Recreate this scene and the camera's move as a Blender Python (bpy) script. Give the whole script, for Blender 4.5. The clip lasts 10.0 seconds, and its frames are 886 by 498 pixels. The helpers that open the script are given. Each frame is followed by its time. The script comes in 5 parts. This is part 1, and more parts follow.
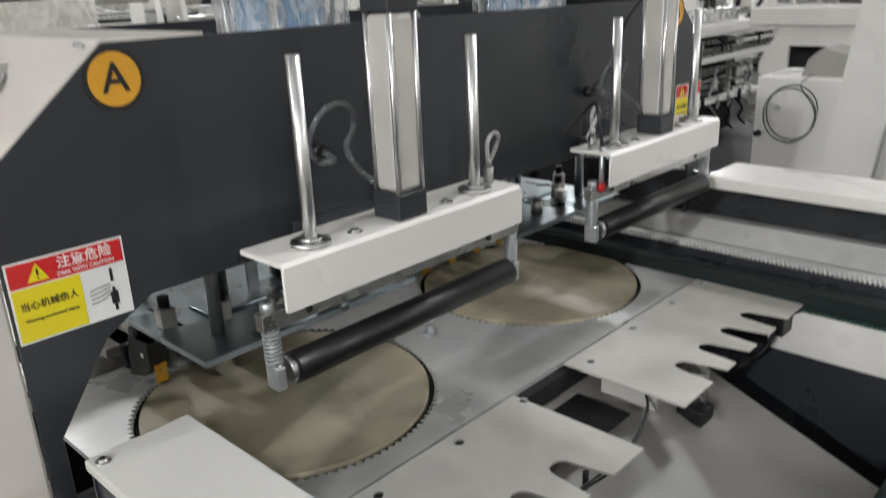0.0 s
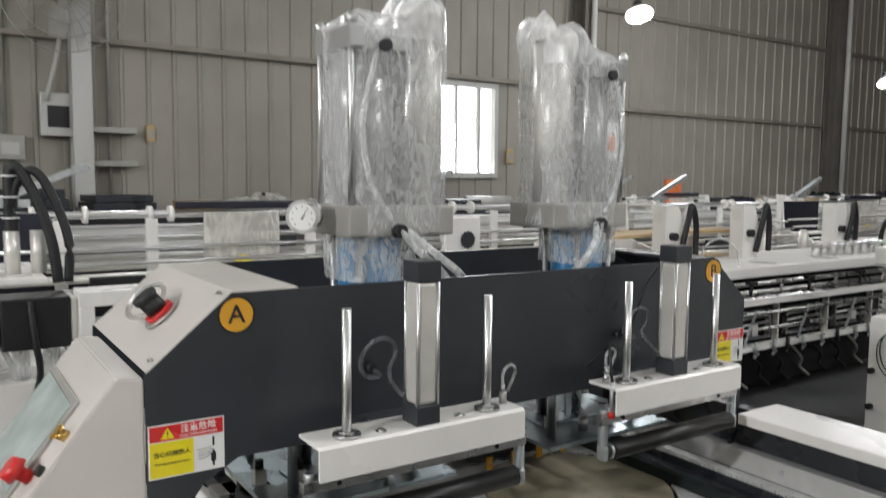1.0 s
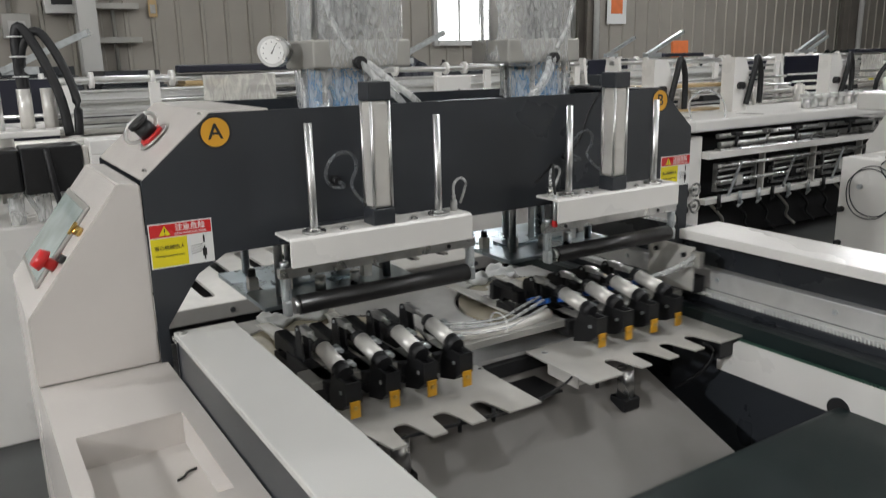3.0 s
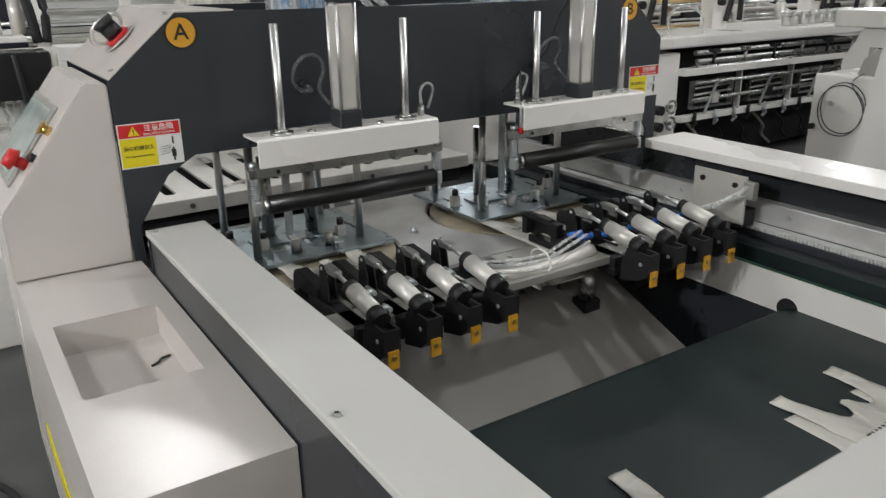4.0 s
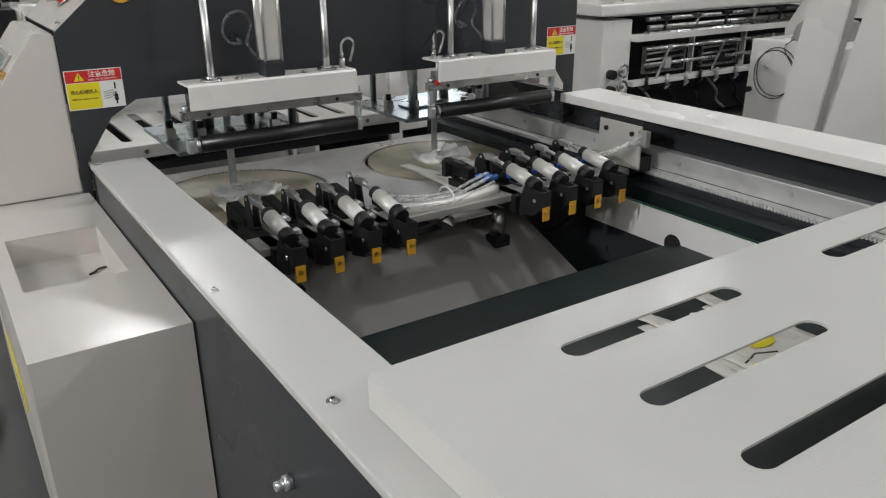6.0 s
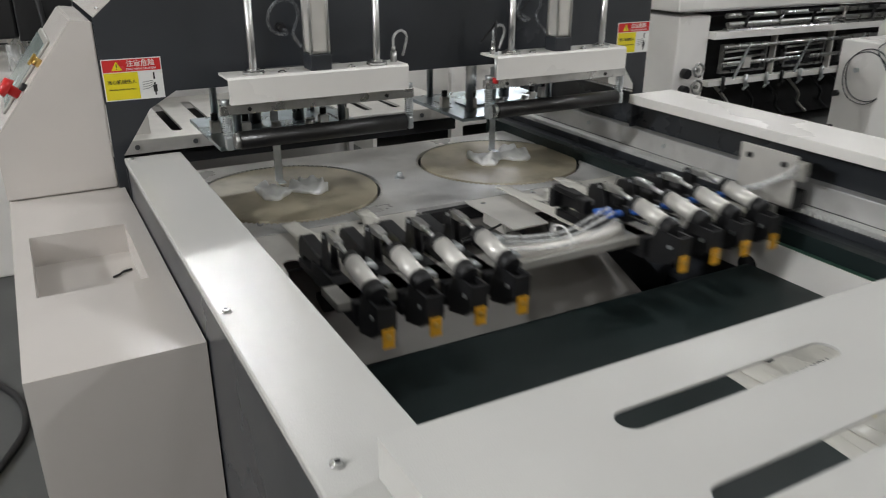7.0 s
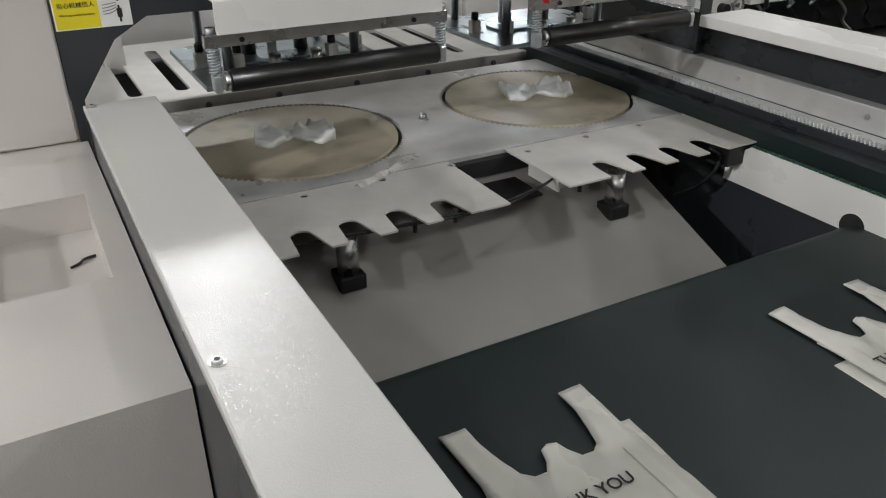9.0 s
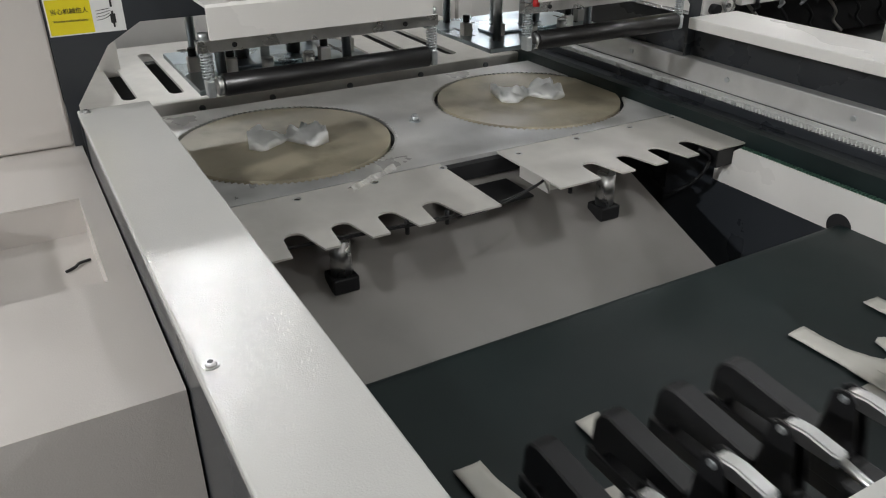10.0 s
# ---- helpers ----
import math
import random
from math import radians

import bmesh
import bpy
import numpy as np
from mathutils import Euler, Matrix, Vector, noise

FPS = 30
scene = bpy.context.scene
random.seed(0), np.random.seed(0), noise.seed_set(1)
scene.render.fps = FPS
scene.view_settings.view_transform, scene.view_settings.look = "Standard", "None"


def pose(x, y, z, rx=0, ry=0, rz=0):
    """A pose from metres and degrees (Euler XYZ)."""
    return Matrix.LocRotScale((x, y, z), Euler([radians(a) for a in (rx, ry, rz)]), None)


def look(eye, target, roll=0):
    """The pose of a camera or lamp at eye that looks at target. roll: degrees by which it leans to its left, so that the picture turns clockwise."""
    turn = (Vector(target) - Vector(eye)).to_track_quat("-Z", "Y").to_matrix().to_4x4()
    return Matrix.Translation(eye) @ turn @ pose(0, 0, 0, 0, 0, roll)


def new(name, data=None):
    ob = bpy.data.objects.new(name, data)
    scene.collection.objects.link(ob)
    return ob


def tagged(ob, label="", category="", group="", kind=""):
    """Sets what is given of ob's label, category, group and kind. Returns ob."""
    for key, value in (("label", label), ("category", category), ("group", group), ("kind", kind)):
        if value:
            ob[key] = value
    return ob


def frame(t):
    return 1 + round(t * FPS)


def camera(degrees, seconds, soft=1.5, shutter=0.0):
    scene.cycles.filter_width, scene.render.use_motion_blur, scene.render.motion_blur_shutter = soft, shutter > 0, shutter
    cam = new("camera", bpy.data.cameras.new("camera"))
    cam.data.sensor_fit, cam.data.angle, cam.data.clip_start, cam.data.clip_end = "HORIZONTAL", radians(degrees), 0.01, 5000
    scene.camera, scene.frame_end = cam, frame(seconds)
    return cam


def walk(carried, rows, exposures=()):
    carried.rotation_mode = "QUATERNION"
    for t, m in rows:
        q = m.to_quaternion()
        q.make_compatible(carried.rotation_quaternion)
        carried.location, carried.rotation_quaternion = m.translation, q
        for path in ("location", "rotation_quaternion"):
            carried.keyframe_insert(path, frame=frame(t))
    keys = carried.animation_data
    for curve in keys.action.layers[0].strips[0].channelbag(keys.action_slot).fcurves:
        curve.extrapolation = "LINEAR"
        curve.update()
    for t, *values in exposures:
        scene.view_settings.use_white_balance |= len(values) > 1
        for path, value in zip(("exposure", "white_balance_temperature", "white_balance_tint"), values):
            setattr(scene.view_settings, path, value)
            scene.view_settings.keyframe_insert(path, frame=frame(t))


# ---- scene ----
cam = camera(59.9, 10.0, soft=1.1, shutter=0.4)
PATH = [
    (0, (-0.003, 0.023, 1.475), (-1.314, 1.384, 0.82), -2.4),
    (0.5, (0.258, -0.002, 1.575), (-1.239, 1.257, 1.161), -0.8),
    (1, (0.548, -0.046, 1.663), (-1.111, 1.056, 1.483), 0.6),
    (1.5, (0.653, -0.134, 1.71), (-1.022, 0.956, 1.626), 0.5),
    (2, (0.673, -0.167, 1.653), (-0.968, 0.964, 1.488), -0.4),
    (2.5, (0.757, -0.105, 1.587), (-0.879, 0.993, 1.242), -0.8),
    (2.7, (0.822, -0.078, 1.557), (-0.821, 0.989, 1.153), -1.0),
    (3.8, (0.986, -0.056, 1.517), (-0.616, 0.952, 0.871), -1.1),
    (4, (0.992, -0.065, 1.497), (-0.585, 0.964, 0.826), -0.8),
    (4.5, (1.112, -0.062, 1.489), (-0.409, 1.016, 0.765), -0.6),
    (5, (1.331, -0.046, 1.485), (-0.178, 1.032, 0.736), -0.3),
    (6.5, (1.393, 0.011, 1.487), (-0.196, 0.977, 0.75), -0.2),
    (7, (1.252, 0.102, 1.473), (-0.372, 0.989, 0.715), 0.2),
    (7.5, (0.968, 0.176, 1.44), (-0.664, 1.015, 0.645), 0.2),
    (8, (0.837, 0.218, 1.398), (-0.773, 1.044, 0.545), -0.2),
    (8.5, (0.807, 0.231, 1.393), (-0.765, 1.069, 0.483), -0.2),
    (9, (0.809, 0.216, 1.397), (-0.739, 1.069, 0.461), -0.2),
    (9.5, (0.82, 0.212, 1.405), (-0.72, 1.073, 0.461), -0.2),
    (10, (0.827, 0.216, 1.411), (-0.715, 1.079, 0.474), -0.3),
]
walk(cam, [(t, look(eye, target, roll)) for t, eye, target, roll in PATH], [(0, 0.3), (0.5, 0.3), (1.0, 0.18), (1.5, 0.12), (4.0, 0.08), (6.5, 0.03), (10.0, 0.03)])

# ---- light ----
def bulb(place, power, colour=(0.96, 0.975, 1.0)):
    """The bulb in a high bay lamp; most of these lamps are unseen fill."""
    data = bpy.data.lights.new("bay_and_fill_bulb", "POINT")
    data.shadow_soft_size, data.energy, data.color = 0.14, power, colour
    ob = new("bay_and_fill_bulb", data)
    ob.matrix_world = pose(*place)
    return ob


# 1-3 hang in view, 0 follows the rail highlight, 4-10 are unseen fill.
BAY_AND_FILL_LAMPS = [(-6.7, 1.5, 4.75), (-5.2, 6.2, 3.35), (-5.6, 8.6, 4.3), (-5.0, 10.9, 3.0), (0.2, 3.6, 5.6), (4.6, -2.6, 4.6), (0.8, -5.4, 3.5), (4.6, 5.4, 4.6), (6.4, 1.4, 4.4), (0.4, 7.4, 5.0), (-2.9, -2.6, 4.6)]
POWER = [0, 50, 80, 95, 160, 230, 900, 300, 80, 300, 170]
beam = bpy.data.lights.new("high_bay_beam", "SPOT")
beam.energy, beam.color, beam.shadow_soft_size, beam.spot_size, beam.spot_blend = 290, (0.97, 0.985, 1.0), 0.13, radians(75), 0.6
new("high_bay_beam", beam).matrix_world = look((BAY_AND_FILL_LAMPS[0][0] + 0.03, BAY_AND_FILL_LAMPS[0][1], BAY_AND_FILL_LAMPS[0][2] - 0.06), (-0.3, 0.6, 0.3))
for at, watts in list(zip(BAY_AND_FILL_LAMPS, POWER))[1:]:
    bulb((at[0], at[1], at[2] - 0.03), watts)

world = bpy.data.worlds.new("sky")
world.use_nodes = True
scene.world = world
wn = world.node_tree.nodes
sky = wn.new("ShaderNodeTexSky")
sky.sky_type, sky.sun_disc, sky.sun_elevation, sky.sun_rotation = "NISHITA", False, radians(35), radians(200)
world.node_tree.links.new(sky.outputs[0], wn["Background"].inputs[0])
wn["Background"].inputs[1].default_value = 0.12
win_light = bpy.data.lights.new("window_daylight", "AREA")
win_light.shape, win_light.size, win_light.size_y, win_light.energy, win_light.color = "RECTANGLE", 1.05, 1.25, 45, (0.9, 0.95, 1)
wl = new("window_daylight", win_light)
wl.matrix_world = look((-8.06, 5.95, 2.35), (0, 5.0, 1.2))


# ---- materials ----
def mat(name, colour, rough=0.5, metal=0.0, var=0.06, scale=8.0, bump=0.0, bump_scale=200.0, stain=0.0, stain_scale=2.0, rough_var=0.1, coat=0.0, alpha=1.0, trans=0.0, spec=0.5, emit=0.0):
    """A surface with colour and gloss that vary at two scales, and fine relief."""
    m = bpy.data.materials.new(name)
    m.use_nodes = True
    nt = m.node_tree
    b = nt.nodes["Principled BSDF"]
    tc = nt.nodes.new("ShaderNodeTexCoord")
    n1 = nt.nodes.new("ShaderNodeTexNoise")
    n1.inputs["Scale"].default_value, n1.inputs["Detail"].default_value = scale, 5
    n2 = nt.nodes.new("ShaderNodeTexNoise")
    n2.inputs["Scale"].default_value, n2.inputs["Detail"].default_value = stain_scale, 6
    nt.links.new(tc.outputs["Object"], n1.inputs["Vector"])
    nt.links.new(tc.outputs["Object"], n2.inputs["Vector"])
    ramp = nt.nodes.new("ShaderNodeMapRange")
    ramp.inputs[1].default_value, ramp.inputs[2].default_value = 0.3, 0.7
    ramp.inputs[3].default_value, ramp.inputs[4].default_value = 1 - var, 1 + var
    nt.links.new(n1.outputs[0], ramp.inputs[0])
    st = nt.nodes.new("ShaderNodeMapRange")
    st.inputs[1].default_value, st.inputs[2].default_value = 0.5, 0.72
    st.inputs[3].default_value, st.inputs[4].default_value = 1, 1 - stain
    nt.links.new(n2.outputs[0], st.inputs[0])
    mul = nt.nodes.new("ShaderNodeMath")
    mul.operation = "MULTIPLY"
    nt.links.new(ramp.outputs[0], mul.inputs[0])
    nt.links.new(st.outputs[0], mul.inputs[1])
    mix = nt.nodes.new("ShaderNodeVectorMath")
    mix.operation = "SCALE"
    mix.inputs[0].default_value = colour
    nt.links.new(mul.outputs[0], mix.inputs["Scale"])
    nt.links.new(mix.outputs[0], b.inputs["Base Color"])
    rr = nt.nodes.new("ShaderNodeMapRange")
    rr.inputs[1].default_value, rr.inputs[2].default_value = 0.3, 0.7
    rr.inputs[3].default_value, rr.inputs[4].default_value = max(0.02, rough - rough_var), min(1, rough + rough_var)
    nt.links.new(n2.outputs[0], rr.inputs[0])
    nt.links.new(rr.outputs[0], b.inputs["Roughness"])
    b.inputs["Metallic"].default_value = metal
    b.inputs["Specular IOR Level"].default_value = spec
    b.inputs["Coat Weight"].default_value = coat
    b.inputs["Alpha"].default_value = alpha
    b.inputs["Transmission Weight"].default_value = trans
    if emit:
        b.inputs["Emission Color"].default_value = (*colour, 1)
        b.inputs["Emission Strength"].default_value = emit
    if bump:
        n3 = nt.nodes.new("ShaderNodeTexNoise")
        n3.inputs["Scale"].default_value, n3.inputs["Detail"].default_value = bump_scale, 3
        nt.links.new(tc.outputs["Object"], n3.inputs["Vector"])
        bp = nt.nodes.new("ShaderNodeBump")
        bp.inputs["Strength"].default_value, bp.inputs["Distance"].default_value = bump, 0.002
        nt.links.new(n3.outputs[0], bp.inputs["Height"])
        nt.links.new(bp.outputs[0], b.inputs["Normal"])
    return m


M_WHITE = mat("cream_powder_coat", (0.565, 0.56, 0.535), 0.18, var=0.035, scale=3, bump=0.21, bump_scale=480, stain=0.06, rough_var=0.05)
M_CREAM = mat("warm_cream_powder_coat", (0.60, 0.565, 0.53), 0.24, var=0.04, scale=3, bump=0.18, bump_scale=430, stain=0.09, rough_var=0.06)
# Warm white coat, raised above M_WHITE on parts that too little light reaches.
M_WHITE_LIFTED = mat("lifted_warm_white_coat", (0.78, 0.76, 0.725), 0.3, var=0.04, scale=3, bump=0.14, bump_scale=430, stain=0.06, rough_var=0.06)
M_GREY = mat("charcoal_powder_coat", (0.032, 0.0355, 0.041), 0.3, var=0.1, scale=3, bump=0.14, bump_scale=420, stain=0.1, rough_var=0.06)
M_BLACK = mat("black_plastic", (0.008, 0.008, 0.009), 0.5, var=0.2, scale=30, bump=0.1)
M_RUBBER = mat("black_rubber_sleeve", (0.010, 0.0095, 0.0095), 0.36, var=0.2, scale=30, bump=0.08, bump_scale=300, rough_var=0.08)
M_STEEL = mat("ground_steel", (0.56, 0.56, 0.55), 0.3, 1.0, var=0.1, scale=25, stain=0.2, stain_scale=14, rough_var=0.1)
M_CHROME = mat("chromed_rod", (0.72, 0.72, 0.71), 0.33, 1.0, var=0.04, rough_var=0.05)
M_ZINC = mat("zinc_plated_steel", (0.58, 0.61, 0.62), 0.34, 0.75, var=0.15, scale=30, stain=0.2, stain_scale=9)
M_ALU = mat("anodised_aluminium", (0.66, 0.64, 0.6), 0.36, 0.35, var=0.06, scale=14, rough_var=0.08)
M_TABLE = mat("worn_aluminium_table", (0.66, 0.655, 0.64), 0.38, 0.4, var=0.14, scale=9, stain=0.36, stain_scale=4.5, rough_var=0.14, bump=0.06, bump_scale=90)
M_DISC = mat("yellowed_plastic_disc", (0.43, 0.38, 0.27), 0.4, var=0.16, scale=5, stain=0.42, stain_scale=6, rough_var=0.12)
M_PLATE = mat("painted_finger_plate", (0.57, 0.55, 0.51), 0.42, 0.0, var=0.08, scale=12, stain=0.26, stain_scale=6, rough_var=0.1)
M_BELT = mat("green_conveyor_belt", (0.007, 0.0155, 0.0155), 0.5, var=0.2, scale=6, stain=0.25, stain_scale=3, bump=0.12, bump_scale=600)
M_CHUTE = mat("grey_sheet_chute", (0.245, 0.23, 0.215), 0.45, 0.0, var=0.06, scale=4, stain=0.12, stain_scale=3)
M_YELLOW = mat("yellow_urethane", (0.62, 0.32, 0.02), 0.4, var=0.12, scale=40)
M_RED = mat("red_plastic", (0.55, 0.02, 0.02), 0.32, var=0.06)
M_REDPRINT = mat("red_print", (0.62, 0.03, 0.03), 0.3, var=0.02)
M_YELPRINT = mat("yellow_print", (0.78, 0.66, 0.02), 0.3, var=0.02)
M_WHTPRINT = mat("white_print", (0.78, 0.78, 0.76), 0.3, var=0.02)
M_BLKPRINT = mat("black_print", (0.02, 0.02, 0.02), 0.35, var=0.05)
M_ORANGE = mat("amber_sticker", (0.68, 0.34, 0.03), 0.32, var=0.05)
M_BLUE = mat("blue_painted_cylinder", (0.008, 0.15, 0.33), 0.32, var=0.05)
M_BLUEFIT = mat("blue_push_fitting", (0.02, 0.12, 0.5), 0.35)
# Near-black of dark parts, also used as painted shade in gaps and interiors.
M_DARK = mat("dark_and_shade_fill", (0.01, 0.01, 0.011), 0.7, var=0.2)
M_FLOOR = mat("dusty_concrete", (0.09, 0.093, 0.09), 0.6, var=0.15, scale=2, stain=0.35, stain_scale=0.9, bump=0.2, bump_scale=60)
M_BAG = mat("milky_bag_film", (0.66, 0.64, 0.58), 0.3, var=0.06, scale=15, bump=0.6, bump_scale=16, rough_var=0.08)
M_MIRROR = mat("polished_zinc_plate", (0.36, 0.42, 0.45), 0.3, 1.0, var=0.12, scale=9, stain=0.2, stain_scale=5, rough_var=0.08)
M_SCREW = mat("dark_zinc_screw", (0.16, 0.165, 0.17), 0.5, 0.6, var=0.2, scale=60)
M_CRUMPLE = mat("crumpled_white_film", (0.9, 0.9, 0.88), 0.32, var=0.04, scale=20, bump=0.5, bump_scale=40)
M_BRASS = mat("brass", (0.62, 0.42, 0.14), 0.3, 1.0)
M_SCREEN = mat("screen_glass", (0.3, 0.36, 0.34), 0.12, var=0.25, scale=9)
M_CARD = mat("orange_board", (0.7, 0.17, 0.04), 0.5, var=0.1)
M_WOOD = mat("pale_plywood", (0.5, 0.36, 0.18), 0.55, var=0.15, scale=6)
M_NAVY = mat("navy_sheet", (0.008, 0.009, 0.02), 0.5, var=0.2)
M_RACK = mat("pale_plastic_rack", (0.72, 0.72, 0.70), 0.45, var=0.05, scale=40)
M_PIPE = mat("galvanised_conduit", (0.4, 0.39, 0.36), 0.5, 0.5, var=0.1)


def film_mat(name, tint, amount, rough=0.24, wrinkle=0.45, wscale=34.0):
    """Clear stretch film: mostly see-through, with glossy wrinkles."""
    m = bpy.data.materials.new(name)
    m.use_nodes = True
    nt = m.node_tree
    b = nt.nodes["Principled BSDF"]
    b.inputs["Base Color"].default_value = (*tint, 1)
    b.inputs["Roughness"].default_value = rough
    tc = nt.nodes.new("ShaderNodeTexCoord")
    mp = nt.nodes.new("ShaderNodeMapping")
    mp.inputs["Scale"].default_value = (1, 1, 0.4)
    n = nt.nodes.new("ShaderNodeTexNoise")
    n.inputs["Scale"].default_value, n.inputs["Detail"].default_value, n.inputs["Distortion"].default_value = wscale, 4, 1.2
    nt.links.new(tc.outputs["Object"], mp.inputs[0])
    nt.links.new(mp.outputs[0], n.inputs["Vector"])
    bp = nt.nodes.new("ShaderNodeBump")
    bp.inputs["Strength"].default_value, bp.inputs["Distance"].default_value = wrinkle, 0.01
    nt.links.new(n.outputs[0], bp.inputs["Height"])
    nt.links.new(bp.outputs[0], b.inputs["Normal"])
    r = nt.nodes.new("ShaderNodeMapRange")
    r.inputs[1].default_value, r.inputs[2].default_value = 0.42, 0.66
    r.inputs[3].default_value, r.inputs[4].default_value = amount * 0.7, min(1, amount * 1.35)
    nt.links.new(n.outputs[0], r.inputs[0])
    nt.links.new(r.outputs[0], b.inputs["Alpha"])
    return m


M_FILM = film_mat("clear_stretch_film", (0.88, 0.89, 0.88), 0.36, 0.16, 1.0, 60)
M_FILMTOP = film_mat("gathered_stretch_film", (0.88, 0.88, 0.87), 0.5, 0.24, 0.9, 24)
M_TUBEWALL = mat("grey_cylinder_tube", (0.42, 0.42, 0.41), 0.3, 0.5, var=0.06, scale=10, rough_var=0.06)
M_COIL = film_mat("smoky_air_tube", (0.16, 0.17, 0.18), 0.6, 0.12, 0.1)
M_TUBE = film_mat("clear_air_tube", (0.75, 0.76, 0.75), 0.45, 0.12, 0.1)
M_THINBAG = film_mat("thin_bag_film", (0.8, 0.78, 0.72), 0.5, 0.28, 0.6, 18)


# ---- mesh helpers ----
def bx(bm, x0, x1, y0, y1, z0, z1, bev=0.0, turn=None):
    """A box; bev rounds its edges; turn is a matrix laid on it."""
    vs = [bm.verts.new(Vector((x, y, z))) for x in (x0, x1) for y in (y0, y1) for z in (z0, z1)]
    fs = [bm.faces.new([vs[i] for i in f]) for f in ((0, 1, 3, 2), (4, 6, 7, 5), (0, 4, 5, 1), (2, 3, 7, 6), (0, 2, 6, 4), (1, 5, 7, 3))]
    if bev:
        es = list({e for f in fs for e in f.edges})
        r = bmesh.ops.bevel(bm, geom=es, offset=bev, segments=2, affect="EDGES", profile=0.5)
        vs = list({v for f in r["faces"] for v in f.verts} | {v for v in vs if v.is_valid})
    if turn is not None:
        for v in vs:
            v.co = turn @ v.co
    return bm


def cy(bm, p0, p1, r, seg=20, r2=None, cap=True):
    """A round bar from p0 to p1."""
    p0, p1 = Vector(p0), Vector(p1)
    q = (p1 - p0).to_track_quat("Z", "Y")
    rings = []
    for p, rad in ((p0, r), (p1, r if r2 is None else r2)):
        rings.append([bm.verts.new(p + q @ Vector((rad * math.cos(a), rad * math.sin(a), 0))) for a in [2 * math.pi * i / seg for i in range(seg)]])
    for i in range(seg):
        f = bm.faces.new((rings[0][i], rings[0][(i + 1) % seg], rings[1][(i + 1) % seg], rings[1][i]))
        f.smooth = True
    if cap:
        bm.faces.new(rings[0][::-1])
        bm.faces.new(rings[1])
    return bm


def tube(bm, pts, r, seg=8, close=False):
    """A round hose along smooth points."""
    pts = [Vector(p) for p in pts]
    fine = []
    n = len(pts)
    for i in range(n - 1 if not close else n):
        a, b, c, d = (pts[(i - 1) % n] if close or i else pts[0]), pts[i % n], pts[(i + 1) % n], (pts[(i + 2) % n] if close or i + 2 < n else pts[-1])
        for k in range(6):
            t = k / 6
            fine.append(0.5 * ((2 * b) + (c - a) * t + (2 * a - 5 * b + 4 * c - d) * t * t + (3 * b - a - 3 * c + d) * t ** 3))
    if not close:
        fine.append(pts[-1])
    rings = []
    m = len(fine)
    for i, p in enumerate(fine):
        ahead = (fine[(i + 1) % m] if close or i + 1 < m else p) - (fine[i - 1] if close or i else p)
        q = ahead.to_track_quat("Z", "Y")
        rings.append([bm.verts.new(p + q @ Vector((r * math.cos(a), r * math.sin(a), 0))) for a in [2 * math.pi * k / seg for k in range(seg)]])
    for i in range(m if close else m - 1):
        u, w = rings[i], rings[(i + 1) % m]
        for k in range(seg):
            f = bm.faces.new((u[k], u[(k + 1) % seg], w[(k + 1) % seg], w[k]))
            f.smooth = True
    if not close:
        bm.faces.new(rings[0][::-1])
        bm.faces.new(rings[-1])
    return bm


def prism(bm, poly, axis, a0, a1):
    """An outline pushed along an axis: x takes (y, z) points, y takes (x, z), z takes (x, y)."""
    place = {"x": lambda p, a: (a, p[0], p[1]), "y": lambda p, a: (p[0], a, p[1]), "z": lambda p, a: (p[0], p[1], a)}[axis]
    lo = [bm.verts.new(place(p, a0)) for p in poly]
    hi = [bm.verts.new(place(p, a1)) for p in poly]
    n = len(poly)
    for i in range(n):
        bm.faces.new((lo[i], lo[(i + 1) % n], hi[(i + 1) % n], hi[i]))
    bm.faces.new(lo[::-1])
    bm.faces.new(hi)
    return bm


def holed(bm, outer, holes, axis, a0, a1):
    """A plate with holes that go through it."""
    place = {"x": lambda p, a: (a, p[0], p[1]), "y": lambda p, a: (p[0], a, p[1]), "z": lambda p, a: (p[0], p[1], a)}[axis]
    edges = []
    for loop in (outer, *holes):
        vs = [bm.verts.new(place(p, a1)) for p in loop]
        edges += [bm.edges.new((vs[i], vs[(i + 1) % len(vs)])) for i in range(len(vs))]
    faces = [g for g in bmesh.ops.triangle_fill(bm, use_beauty=True, use_dissolve=False, edges=edges)["geom"] if isinstance(g, bmesh.types.BMFace)]
    r = bmesh.ops.extrude_face_region(bm, geom=faces)
    step = Vector(place((0, 0), a0)) - Vector(place((0, 0), a1))
    for v in r["geom"]:
        if isinstance(v, bmesh.types.BMVert):
            v.co += step
    return bm


def ring(cx, cyy, r, n=24, r2=None):
    return [(cx + r * math.cos(2 * math.pi * i / n), cyy + (r2 or r) * math.sin(2 * math.pi * i / n)) for i in range(n)]


def slot(cx, cyy, length, width, n=8):
    """A long hole along the second axis."""
    h, r = length / 2 - width / 2, width / 2
    return [(cx + r * math.cos(a), cyy + h + r * math.sin(a)) for a in [math.pi * i / n for i in range(n + 1)]] + [(cx - r * math.cos(a), cyy - h - r * math.sin(a)) for a in [math.pi * i / n for i in range(n + 1)]]


def part(name, bm, material, parent=None, label="", m=None):
    """One mesh object, under its thing where one is given."""
    bmesh.ops.recalc_face_normals(bm, faces=bm.faces)
    me = bpy.data.meshes.new(name)
    bm.to_mesh(me)
    bm.free()
    me.materials.append(material)
    ob = new(name, me)
    if parent is not None:
        ob.parent = parent
    if m is not None:
        ob.matrix_basis = m
    return tagged(ob, label) if label else ob


